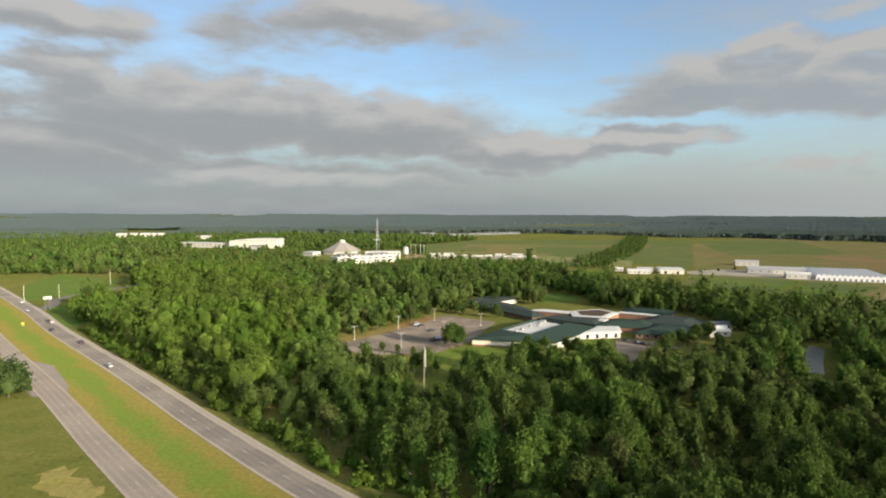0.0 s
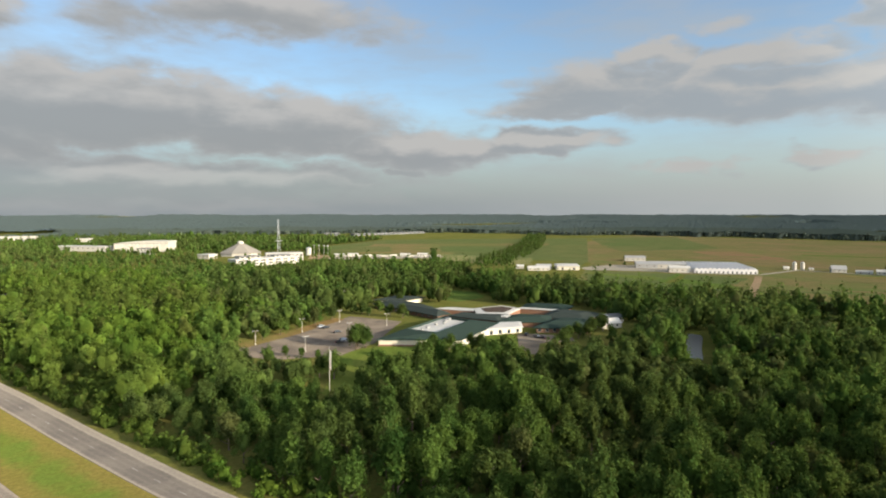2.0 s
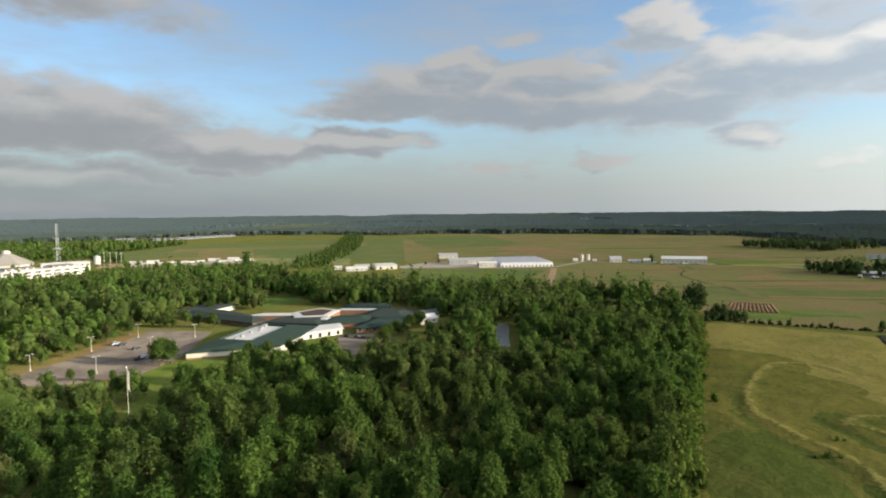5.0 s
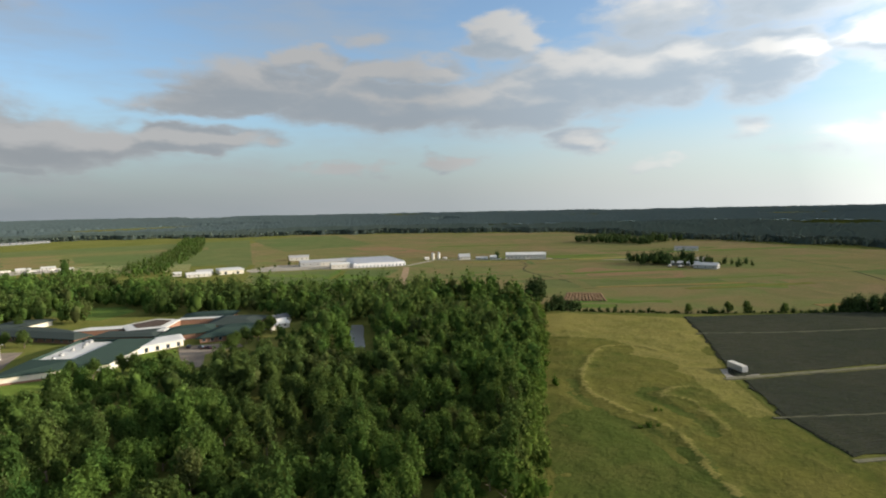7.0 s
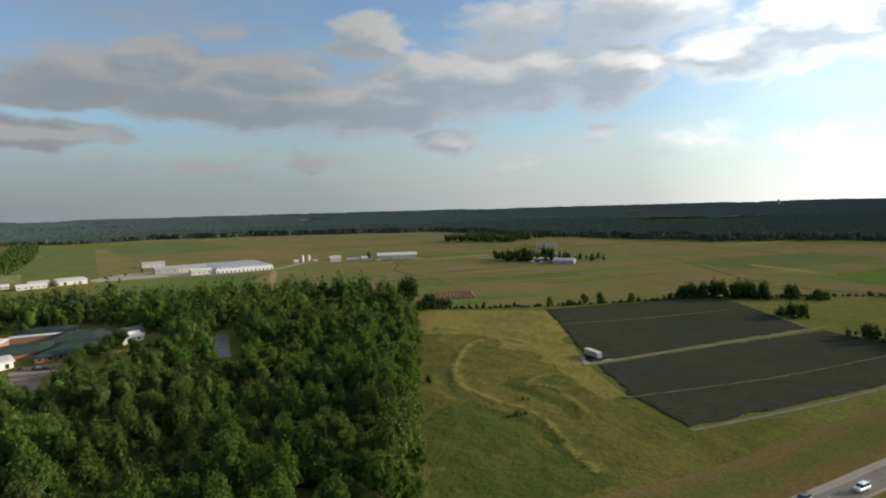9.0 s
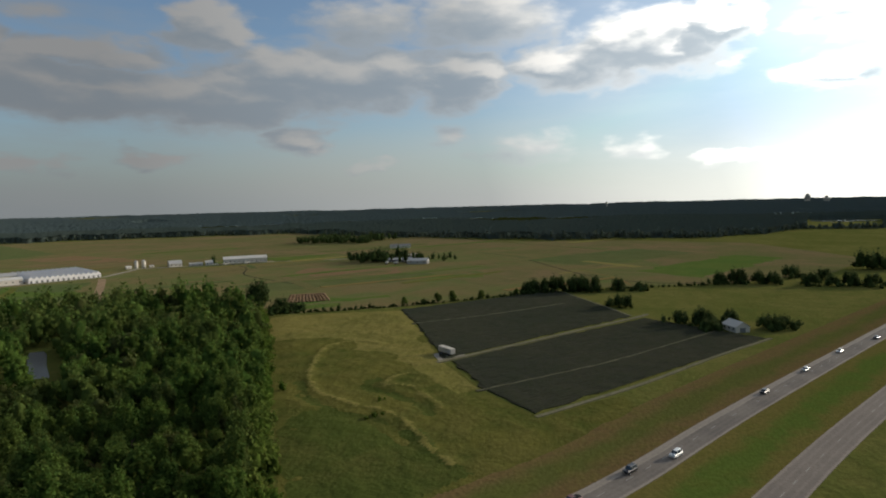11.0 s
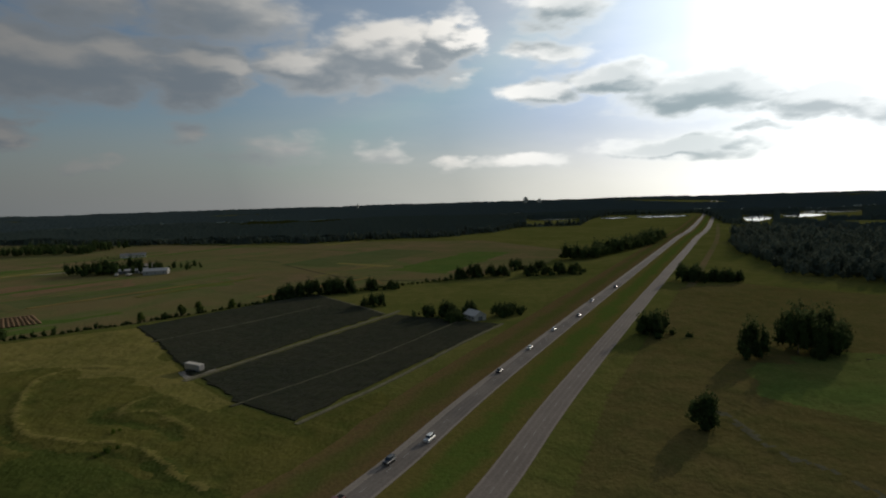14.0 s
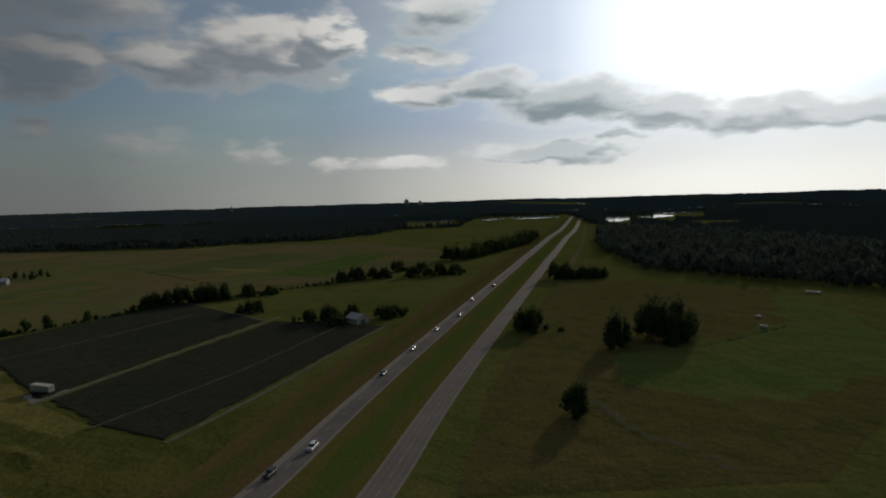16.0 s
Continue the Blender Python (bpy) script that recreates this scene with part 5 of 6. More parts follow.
hall("walkway_east", [(118, 389), (150, 371), (152, 374), (120, 393)], 3.6, 3.8, 0.4, M["brick"], M["white_roof"], "thin white flat walkway roof along the school", "school", overhang=0.3)
gable("storage_shed", 157, 334, 80, 13, 9, 3.0, 5.4, M["white"], M["white_roof"], "white gabled shed at the edge of the wood", "shed", 1, 2)
gable("storage_shed", 168, 352, 80, 12, 8, 3.0, 4.8, M["cream"], M["grey_roof"], "cream gabled shed with a grey roof", "shed", 1, 2)


def roof_unit(x, y, z, w, d, h, turn=0):
    ob = thing("rooftop_unit", pose(x, y, z, 0, 0, turn), "pale metal rooftop ventilation unit", "roof unit", "rooftop units")
    part("casing", boxed(-w / 2, -d / 2, 0, w / 2, d / 2, h, bevel=0.08), M["metal_roof"], ob)
    bm = bmesh.new()
    bmesh.ops.create_cone(bm, cap_ends=True, segments=12, radius1=w * 0.28, radius2=w * 0.28, depth=0.2, matrix=pose(0, 0, h + 0.1))
    part("fan_grille", bm, M["grey_roof"], ob)


for x, y, w in ((44, 322, 1.6), (50, 331, 1.4), (57, 340, 2.0), (60, 346, 3.2), (40, 316, 1.2), (55, 333, 1.2)):
    roof_unit(x, y, 5.2, w, w * 1.3, 1.1, -38)

field("parking", [(-62, 303), (-36, 284), (-4, 288), (4, 299), (14, 312), (34, 372), (2, 396), (-30, 352)], M["parking"], 0.10, "sun-bleached asphalt car park", 0.3, 20, "car park")
field("driveway", [(90, 300), (84, 276), (92, 274), (101, 297), (122, 300), (124, 312), (102, 323), (96, 322)], M["parking"], 0.10, "pale concrete drive and turning court", 0.3, 20, "driveway")
field("lawn_front", [(4, 298), (-4, 286), (-10, 226), (8, 224), (30, 250), (58, 262), (84, 280), (90, 300), (94, 320), (80, 322), (59, 296), (16, 304)], M["lawn"], 0.06, "mown green school lawn", 0.8, 12, "lawn")
field("lawn_back", [(60, 520), (66, 470), (84, 446), (112, 470), (112, 500), (90, 515)], M["pasture"], 0.06, "bright green mown field behind the school", 1.0, 12, "lawn")
field("parking_strip", [(-60, 318), (-52, 312), (-30, 340), (-2, 386), (-8, 392), (-36, 352)], M["verge"], 0.14, "dry grass strip along the car park", 0.4, 15, "verge")

# painted bay lines in the car park
bays = thing("bay_markings", pose(0, 0, 0.02), "faded white parking bay lines", "road marking")
bay_line = mesh_of("line", [(-2.5, -0.06, 0), (2.5, -0.06, 0), (2.5, 0.06, 0), (-2.5, 0.06, 0)], [(0, 1, 2, 3)], M["paint"])
for row in range(3):
    for i in range(14):
        part("line", bay_line, None, bays, m=pose(-42 + i * 1.51 + row * 15, 298.6 + i * 2.1 + row * 3, 0.11, 0, 0, -36))


def lamp_post(x, y, h, group="car park lamps", arms=2):
    ob = thing("lamp_post", pose(x, y, 0, 0, 0, 20), "tall pale concrete-based lamp post with twin heads", "lamp post", group)
    part("base", rod(bmesh.new(), (0, 0, -0.2), (0, 0, 0.9), 0.34, 0.32, 10), M["white"], ob)
    part("pole", rod(bmesh.new(), (0, 0, 0.9), (0, 0, h), 0.14, 0.09, 8), M["white"], ob)
    part("arm", rod(bmesh.new(), (-1.0, 0, h - 0.1), (1.0, 0, h - 0.1), 0.06, 0.06, 6), M["white"], ob)
    for s in (-1, 1)[:arms]:
        part("lamp_head", boxed(s * 1.2 - 0.5, -0.3, h - 0.22, s * 1.2 + 0.5, 0.3, h + 0.04, bevel=0.05), M["metal_roof"], ob)


for x, y in ((-48.1, 317.7), (-26.4, 348.8), (-5.1, 375.3), (23.7, 359.1), (0.9, 332.9), (-21.2, 299.0)):
    lamp_post(x, y, 7.8)
lamp_post(-1.7, 438, 12)

pole_ob = thing("flagpole", pose(-7.2, 228.6, 0), "tall white flagpole with a limp pale flag", "flagpole")
part("pole", rod(bmesh.new(), (0, 0, 0), (0, 0, 17.4), 0.12, 0.06, 8), M["white"], pole_ob)
part("finial", rod(bmesh.new(), (0, 0, 17.4), (0, 0, 17.8), 0.14, 0.05, 8), M["steel"], pole_ob)
bm = bmesh.new()
cols = []
for i in range(7):
    for j in range(9):
        s = i / 6
        cols.append(bm.verts.new((0.12 + s * 0.7 + 0.05 * math.sin(j), 0.18 * math.sin(i * 1.6 + j * 0.4), 17.0 - j * 0.9 - s * 1.3)))
for i in range(6):
    for j in range(8):
        k = i * 9 + j
        bm.faces.new((cols[k], cols[k + 1], cols[k + 10], cols[k + 9]))
bmesh.ops.solidify(bm, geom=bm.faces[:], thickness=0.03)
part("flag", bm, plain("pale_cloth", (0.72, 0.68, 0.58), 0.9), pole_ob, "limp pale flag")

# --- distant town: arena, pyramid-roofed hall, white halls, mast
ob = thing("arena", pose(-362, 1121, 0, 0, 0, -3), "large white arena with a shallow curved grey roof", "arena")
part("wall", boxed(-46, -3, -0.4, 46, 40, 15.0), M["white"], ob)
bm = bmesh.new()
ring = [(-47 + 94 * i / 12, 15.0 + 1.5 + 3.5 * (i / 12)) for i in range(13)]
for y0, y1 in ((-4, 41),):
    lo = [[bm.verts.new((x, y, 14.95)) for x, z in ring] for y in (y0, y1)]
    hi = [[bm.verts.new((x, y, z - 2.0 + 2.0 * math.sin(math.pi * (x + 47) / 94))) for x, z in ring] for y in (y0, y1)]
    for i in range(12):
        bm.faces.new((hi[0][i], hi[0][i + 1], hi[1][i + 1], hi[1][i]))
        bm.faces.new((lo[0][i], lo[0][i + 1], hi[0][i + 1], hi[0][i]))
        bm.faces.new((lo[1][i + 1], lo[1][i], hi[1][i], hi[1][i + 1]))
    bm.faces.new((lo[0][0], hi[0][0], hi[1][0], lo[1][0]))
    bm.faces.new((lo[0][12], lo[1][12], hi[1][12], hi[0][12]))
part("roof", bm, M["white"], ob)
part("parapet", boxed(-46.5, -3.6, 14.4, 46.5, -3.1, 15.4), M["grey_roof"], ob)
for i in range(8):
    part("pilaster", boxed(-44 + i * 12.4, -3.5, 0, -42.6 + i * 12.4, -2.9, 13.5), M["cream"], ob)
hall("arena_annex", [(-520, 1160), (-425, 1128), (-418, 1146), (-512, 1180)], 9, 9.6, 1.5, M["white"], M["white_roof"], "long low white hall beside the arena", "hall", rows=[(0, 10, 3, 1.5, 5)])
hall("arena_lobby", [(-344, 1040), (-322, 1036), (-318, 1052), (-340, 1056)], 10, 10.6, 1.0, M["white"], M["grey_roof"], "white block standing among the trees", "hall", rows=[(0, 4, 2, 2, 6.5)])
ob = thing("pyramid_hall", pose(-169, 985, -3, 0, 0, 8), "hall with a broad tan pyramid roof and a white cupola", "hall")
R8 = [(32 * math.cos(math.pi * (2 * i + 1) / 8), 26 * math.sin(math.pi * (2 * i + 1) / 8)) for i in range(8)]
part("wall", loft([(R8, -0.4), (R8, 7.9)]), M["white"], ob)
part("roof", loft([([(x * 1.06, y * 1.06) for x, y in R8], 7.7), ([(x * 1.06, y * 1.06) for x, y in R8], 8.2), ([(x * 0.16, y * 0.16) for x, y in R8], 23.0)], True, True), M["tan_roof"], ob)
part("cupola", loft([([(x * 0.17, y * 0.2) for x, y in R8], 22.6), ([(x * 0.17, y * 0.2) for x, y in R8], 25.0), ([(x * 0.05, y * 0.05) for x, y in R8], 27.0)]), M["white"], ob, "white cupola")
hall("white_hall", [(-138, 772), (-61, 832), (-75, 852), (-152, 792)], 9.6, 10.2, 2.0, M["white"], M["white_roof"], "long white flat-roofed college hall", "hall", rows=[(0, 9, 7.0, 1.6, 6.6), (0, 9, 7.0, 1.6, 3.0), (1, 3, 4, 1.6, 6)])
hall("white_hall", [(-136, 782), (-112, 800), (-120, 812), (-144, 794)], 13.0, 13.4, 1.0, M["white"], M["grey_roof"], "white upper storey on the college hall", "hall", rows=[(0, 4, 5, 1.2, 11)])
hall("white_hall", [(-96, 812), (-76, 828), (-84, 840), (-104, 824)], 12.2, 12.6, 1.0, M["white"], M["grey_roof"], "white upper storey with a grey flat roof", "hall", rows=[(0, 3, 5, 1.0, 10.6)])
hall("white_hall", [(-112, 850), (-62, 862), (-66, 880), (-116, 868)], 12, 12.6, 2.0, M["white"], M["white_roof"], "taller white hall with a flat roof", "hall", rows=[(0, 9, 2.6, 2.0, 8)])
hall("white_hall", [(-222, 930), (-204, 920), (-196, 940), (-214, 950)], 6.5, 7, 2.0, M["white"], M["white_roof"], "small white block beside the pyramid hall", "hall", rows=[(0, 3, 2, 1.6, 3.6)])
hall("long_hall", [(-790, 1420), (-690, 1450), (-696, 1472), (-796, 1442)], 16, 16.8, 3.0, M["white"], M["white_roof"], "long white hall beyond the trees", "hall", rows=[(0, 10, 5, 2.5, 10)])
hall("long_hall", [(-560, 1330), (-530, 1334), (-532, 1350), (-562, 1346)], 16, 16.6, 2.0, M["white"], M["grey_roof"], "white block beyond the trees", "hall", rows=[(0, 4, 3, 2, 11)])

ob = thing("radio_mast", pose(-115.5, 1036, 0), "tall galvanised lattice mast with aerial arms", "mast")
legs = [(3.2 * math.cos(a), 3.2 * math.sin(a)) for a in (0.3, 2.4, 4.5)]
for lx, ly in legs:
    part("leg", rod(bmesh.new(), (lx, ly, 0), (lx * 0.3, ly * 0.3, 58), 0.22, 0.14, 6), M["steel"], ob)
for i in range(14):
    z0, z1 = i * 4.14, (i + 1) * 4.14
    k0, k1 = 1 - 0.7 * z0 / 58, 1 - 0.7 * z1 / 58
    bm = bmesh.new()
    for (ax, ay), (bx, by) in zip(legs, legs[1:] + legs[:1]):
        rod(bm, (ax * k0, ay * k0, z0), (bx * k1, by * k1, z1), 0.09, 0.09, 5)
        rod(bm, (ax * k1, ay * k1, z1), (bx * k1, by * k1, z1), 0.09, 0.09, 5)
    part("bracing", bm, M["steel"], ob)
for z in (46, 50, 54, 57.5):
    bm = bmesh.new()
    for i in range(3):
        a = i * 2.1
        box(bm, math.cos(a) * 1.8 - 0.3, math.sin(a) * 1.8 - 0.3, z - 0.9, math.cos(a) * 1.8 + 0.3, math.sin(a) * 1.8 + 0.3, z + 0.9)
    part("aerial", bm, M["steel"], ob)
part("platform", boxed(-6, -2, 21, 6, 2, 22), M["metal_roof"], ob)


def trailer(x, y, turn, length, label="white parked trailer on a gravel lot", group="trailers on the lot", h=3.6):
    ob = thing("trailer", pose(x, y, 0, 0, 0, turn), label, "trailer", group)
    part("body", boxed(-length / 2, -1.5, 0.9, length / 2, 1.5, h, bevel=0.12), M["white"], ob)
    for s in (-0.32, 0.28, 0.36):
        part("wheel", rod(bmesh.new(), (length * s, -1.3, 0.5), (length * s, 1.3, 0.5), 0.5, 0.5, 12), M["rubber"], ob)
    for i in range(3):
        part("window", boxed(-length * 0.35 + i * length * 0.25, -1.54, 1.9, -length * 0.35 + i * length * 0.25 + 1.2, -1.48, 2.7), M["glass"], ob)


for i, (x, y) in enumerate(((-8, 925), (-1, 921), (6, 928), (18, 914), (25, 918), (50, 922), (58, 916), (88, 908), (96, 905), (104, 907), (112, 903), (121, 905), (130, 903), (139, 906), (34, 930), (72, 925))):
    trailer(x, y, (8, -12, 30)[i % 3], 9 + (i % 4), h=3.4)
for i, (x, y) in enumerate(((-12, 945), (10, 950), (92, 935), (120, 938))):
    gable("lot_building", x, y, 90 + i * 4, 16, 8, 3.0, 4.4, M["white"], M["white_roof"], "low white service building by the lot", "building", 1, 4)
field("trailer_lot", [(-30, 895), (-10, 880), (140, 885), (160, 930), (-20, 960)], M["gravel"], 0.07, "pale gravel storage lot", 1, 20, "lot")
field("red_dirt", [(-58, 900), (-28, 890), (-26, 960), (-60, 985)], M["dirt"], 0.08, "bare orange dirt yard", 1.5, 15, "yard")
for i in range(13):
    t0, t1 = i / 13, (i + 0.72) / 13
    field("nursery_bed", [(125 + 23 * t0, 820 + 145 * t0), (245 + 34 * t0, 760 + 98 * t0), (245 + 34 * t1, 760 + 98 * t1), (125 + 23 * t1, 820 + 145 * t1)],
          M["pasture"] if i % 2 else M["nursery"], 0.075, "long narrow nursery bed of green plants" if i % 2 else "long pale straw-covered nursery bed", 0.5, 14, "bed")
field("brown_field", [(76, 1030), (160, 1002), (196, 1256), (100, 1300)], M["field_brown"], 0.085, "brown bare field beyond the trailers", 3, 20)
ob = thing("storage_tank", pose(-62, 982, 0), "pale upright tank on the town edge", "tank")
part("shell", rod(bmesh.new(), (0, 0, 0), (0, 0, 11), 4.5, 4.5, 20), M["white"], ob)
part("cap", rod(bmesh.new(), (0, 0, 11), (0, 0, 13.5), 4.5, 0.4, 20), M["metal_roof"], ob)
for i, x in enumerate((-52, -44, -36, -30)):
    ob = thing("floodlight_mast", pose(x, 960 - i * 5, 0), "thin pale floodlight mast", "mast", "floodlight masts")
    part("pole", rod(bmesh.new(), (0, 0, 0), (0, 0, 17), 0.35, 0.2, 6), M["white"], ob)
    part("lamp_rack", boxed(-1.4, -0.2, 16.4, 1.4, 0.2, 17.6), M["metal_roof"], ob)
hall("depot", [(20, 1765), (255, 1930), (245, 1950), (10, 1785)], 5.5, 6.3, 3, M["grey_roof"], M["grey_roof"], "long grey depot before the far woods", "depot", rows=[(0, 16, 6, 2, 2)])
hall("depot", [(-70, 1745), (-20, 1755), (-24, 1775), (-74, 1765)], 9, 10, 3, M["grey_roof"], M["grey_roof"], "small grey depot before the far woods", "depot", rows=[(0, 5, 4, 3, 3)])

# --- the farm: packing sheds, greenhouses, silos, long barn
gable("farm_building", 213, 705, 110, 9, 7, 3, 4.6, M["white"], M["white_roof"], "small white farm hut", "farm building", 1, 2)
gable("farm_building", 228, 679, 100, 26, 12, 3.2, 5.2, M["white"], M["white_roof"], "white farm shop with a pale roof", "farm building", 2, 5)
gable("farm_building", 241, 697, 100, 18, 9, 3.6, 5.8, M["white"], M["metal_roof"], "white farm outbuilding with metal roof", "farm building", 1, 3)
hall("packing_shed", [(251, 677), (277, 670), (285, 700), (258, 706)], 4.8, 5.5, 2.0, M["cream"], M["white_roof"], "tan flat-roofed packing shed", "farm building", rows=[(0, 2, 2.6, 2.8, 0.3)])
gable("farm_building", 408, 785, 112, 28, 12, 5, 7.5, M["white"], M["metal_roof"], "white farm store with a pale metal roof", "farm building", 1, 4)
gable("farm_building", 374, 690, 112, 26, 18, 5, 8, M["metal_roof"], M["metal_roof"], "blue-grey metal farm shed", "farm building", 1, 3)
gable("farm_building", 402, 680, 112, 34, 18, 5, 8, M["white"], M["metal_roof"], "long farm shed with a pale blue-grey roof", "farm building", 2, 4)
gable("farm_building", 384, 632, 112, 23, 14, 5.2, 7.2, M["white"], M["white_roof"], "white farm packing shed with big doors", "farm building", 2, 4)
field("farm_yard", [(290, 700), (286, 672), (360, 640), (374, 618), (396, 612), (400, 630), (420, 690), (350, 730)], M["gravel"], 0.08, "pale gravel farm yard", 1.5, 15, "yard")
field("farm_track", [(396, 608), (456, 584), (530, 620), (600, 540), (640, 500), (700, 380), (704, 384), (646, 506), (604, 546), (532, 628), (456, 590), (396, 614)], M["gravel"], 0.08, "pale farm track", 0.8, 15, "track")

ob = thing("greenhouse", pose(425.5, 604.7, 0, 0, 0, -22.3), "block of white gutter-linked greenhouses with peaked bays", "greenhouse")
bay = 4.75
for i in range(14):
    x = -33.2 + i * bay
    bm = bmesh.new()
    pr = [(0, 0), (bay, 0), (bay, 4.2), (bay / 2, 6.6), (0, 4.2)]
    e = [[bm.verts.new((x + px, y, pz)) for px, pz in pr] for y in (0, 92)]
    for j in range(5):
        bm.faces.new((e[0][j], e[0][(j + 1) % 5], e[1][(j + 1) % 5], e[1][j]))
    bm.faces.new(e[0][::-1])
    bm.faces.new(e[1])
    b = part("bay", bm, M["film"], ob)
    part("gutter", boxed(x - 0.12, -0.1, 4.0, x + 0.12, 92.1, 4.35), M["steel"], b)
    part("door", boxed(x + 1.4, -0.08, 0, x + 3.3, -0.02, 2.6), M["grey_roof"], b)

for i, (x, y) in enumerate(((537.5, 633.5), (545.5, 630))):
    ob = thing("silo", pose(x, y, 0), "white upright grain silo with a conical top", "silo", "silos by the track")
    part("shell", rod(bmesh.new(), (0, 0, 0), (0, 0, 8.4), 2.3, 2.3, 18), M["white"], ob)
    part("cone", rod(bmesh.new(), (0, 0, 8.4), (0, 0, 10), 2.4, 0.3, 18), M["metal_roof"], ob)
    part("ladder", boxed(2.28, -0.2, 0, 2.38, 0.2, 8.4), M["steel"], ob)
gable("farm_hut", 529, 637, 110, 6, 4, 2.4, 3.6, M["white"], M["white_roof"], "small white farm hut", "hut", 1, 1)
gable("farm_hut", 552, 624, 110, 5, 3, 1.8, 2.6, M["white"], M["metal_roof"], "small white farm hut", "hut", 1, 1)
gable("farmhouse", 563, 596, 120, 15, 9, 4, 8, M["white"], M["metal_roof"], "white farmhouse with a pale gabled roof", "house", 1, 3)
gable("farm_hut", 574, 572, 130, 16, 6, 3, 4.4, M["metal_roof"], M["metal_roof"], "grey metal machinery shelter", "hut", 1, 2)
gable("farm_hut", 585, 561, 130, 9, 6, 4, 6, M["white"], M["white_roof"], "white farm store by the track", "hut", 1, 2)
gable("long_barn", 617, 530, 136, 54, 13, 6.5, 9.5, M["white"], M["white_roof"], "long white barn with a pale roof", "barn", 1, 10)
for i in range(5):
    trailer(582 + i * 9, 548 - i * 9, -45 + 20 * (i % 2), 7, "farm trailer parked by the barn", "farm trailers", 2.8)
gable("farm_building", 643, 292, 167, 24, 14, 4.0, 6.4, M["metal_roof"], M["metal_roof"], "weathered silver metal barn", "barn", 2, 3)
gable("farm_building", 668, 352, 150, 26, 10, 3.2, 5.0, M["grey_roof"], M["metal_roof"], "low open farm shelter with a pale roof", "shed", 1, 2)
gable("farm_building", 700, 330, 140, 22, 12, 4, 6.5, M["metal_roof"], M["tan_roof"], "weathered farm barn with a tan roof", "barn", 1, 2)
gable("farm_building", 660, 325, 150, 30, 10, 3.2, 5.0, M["grey_roof"], M["metal_roof"], "low grey farm shelter", "shed", 1, 3)
gable("farm_building", 885, 434, 155, 34, 22, 3.5, 6.2, M["cream"], M["grey_roof"], "grey-roofed farm hall among trees", "barn", 1, 4)
for i, (x, y) in enumerate(((636, 318), (634, 330), (650, 312))):
    trailer(x, y, 20 * i, 8, "old farm machinery trailer", "farm trailers", 2.6)

# --- the grey trailer bus at the crop plots, and the house in its trees
ob = thing("box_trailer", pose(251.5, 101, 0, 0, 0, 58), "old silver box trailer parked on grass", "trailer")
part("body", boxed(-4.9, -1.4, 0.8, 4.9, 1.4, 3.3, bevel=0.2), M["metal_roof"], ob)
part("roof", boxed(-4.8, -1.3, 3.3, 4.8, 1.3, 3.42), M["white"], ob)
for i in range(5):
    part("window", boxed(-3.9 + i * 1.6, -1.44, 1.9, -2.7 + i * 1.6, -1.39, 2.7), M["glass"], ob)
part("door", boxed(4.88, -0.6, 0.9, 4.96, 0.6, 2.9), M["grey_roof"], ob)
for s in (-2.9, 2.2, 3.3):
    w = part("wheel", rod(bmesh.new(), (s, -1.45, 0.5), (s, 1.45, 0.5), 0.5, 0.5, 14), M["rubber"], ob)
    part("hub", rod(bmesh.new(), (s, -1.5, 0.5), (s, 1.5, 0.5), 0.2, 0.2, 10), M["steel"], w)
gable("house", 340, -28, 60, 11, 8, 3.0, 5.4, M["white"], M["white_roof"], "small white house with a pale roof among trees", "house", 1, 3)

# ---------------------------------------------------------------- roadside, vehicles
def dashes(line, nrm, o, z, label):
    ob = thing("lane_markings", pose(0, 0, 0), label, "road marking")
    me = mesh_of("dash", [(0, -0.1, 0), (3.2, -0.1, 0), (3.2, 0.1, 0), (0, 0.1, 0), (0, -0.1, -0.012), (3.2, -0.1, -0.012), (3.2, 0.1, -0.012), (0, 0.1, -0.012)],
                 [(0, 1, 2, 3), (0, 4, 5, 1), (1, 5, 6, 2), (2, 6, 7, 3), (3, 7, 4, 0)], M["paint"])
    for i in range(0, len(line) - 1, 2):
        if np.hypot(*line[i]) < 900:
            p = line[i] + nrm[i] * o
            t = line[i + 1] - line[i]
            part("dash", me, None, ob, m=pose(p[0], p[1], z, 0, 0, math.degrees(math.atan2(t[1], t[0]))))


dashes(axis, side, 0.0, 0.155, "faded white lane dashes on asphalt")
dashes(axis2, side, 0.0, 0.155, "faded white lane dashes on asphalt")
field("turn_lane", [(-212, 282), (-176, 262), (-150, 232), (-140, 214), (-155, 218), (-200, 262)], M["asphalt"], 0.13, "asphalt turning lane that widens the carriageway", 0.2, 30, "road")
side_line, side_nrm = smooth_line([(-290, 404), (-288, 424), (-294, 440), (-306, 466), (-300, 520), (-270, 600)], 5)
ribbon("side_road", side_line, side_nrm, -4.5, 4.5, 0.12, M["shoulder"], "pale side road that joins the highway", "road")
field("west_lawn", [(-400, 560), (-330, 455), (-308, 470), (-300, 540), (-330, 600), (-420, 640)], M["pasture"], 0.05, "mown green grass by the junction", 2, 15, "grass")
field("junction_grass", [(-284, 420), (-262, 388), (-230, 350), (-222, 345), (-224, 380), (-262, 425), (-282, 440)], M["pasture"], 0.055, "green grass corner by the junction", 1, 15, "grass")
field("bare_patch", [(-108, 152), (-98, 142), (-88, 136), (-84, 142), (-94, 150), (-104, 158)], M["straw"], 0.05, "worn sandy patch in the grass", 2.2, 2.5, "bare ground")


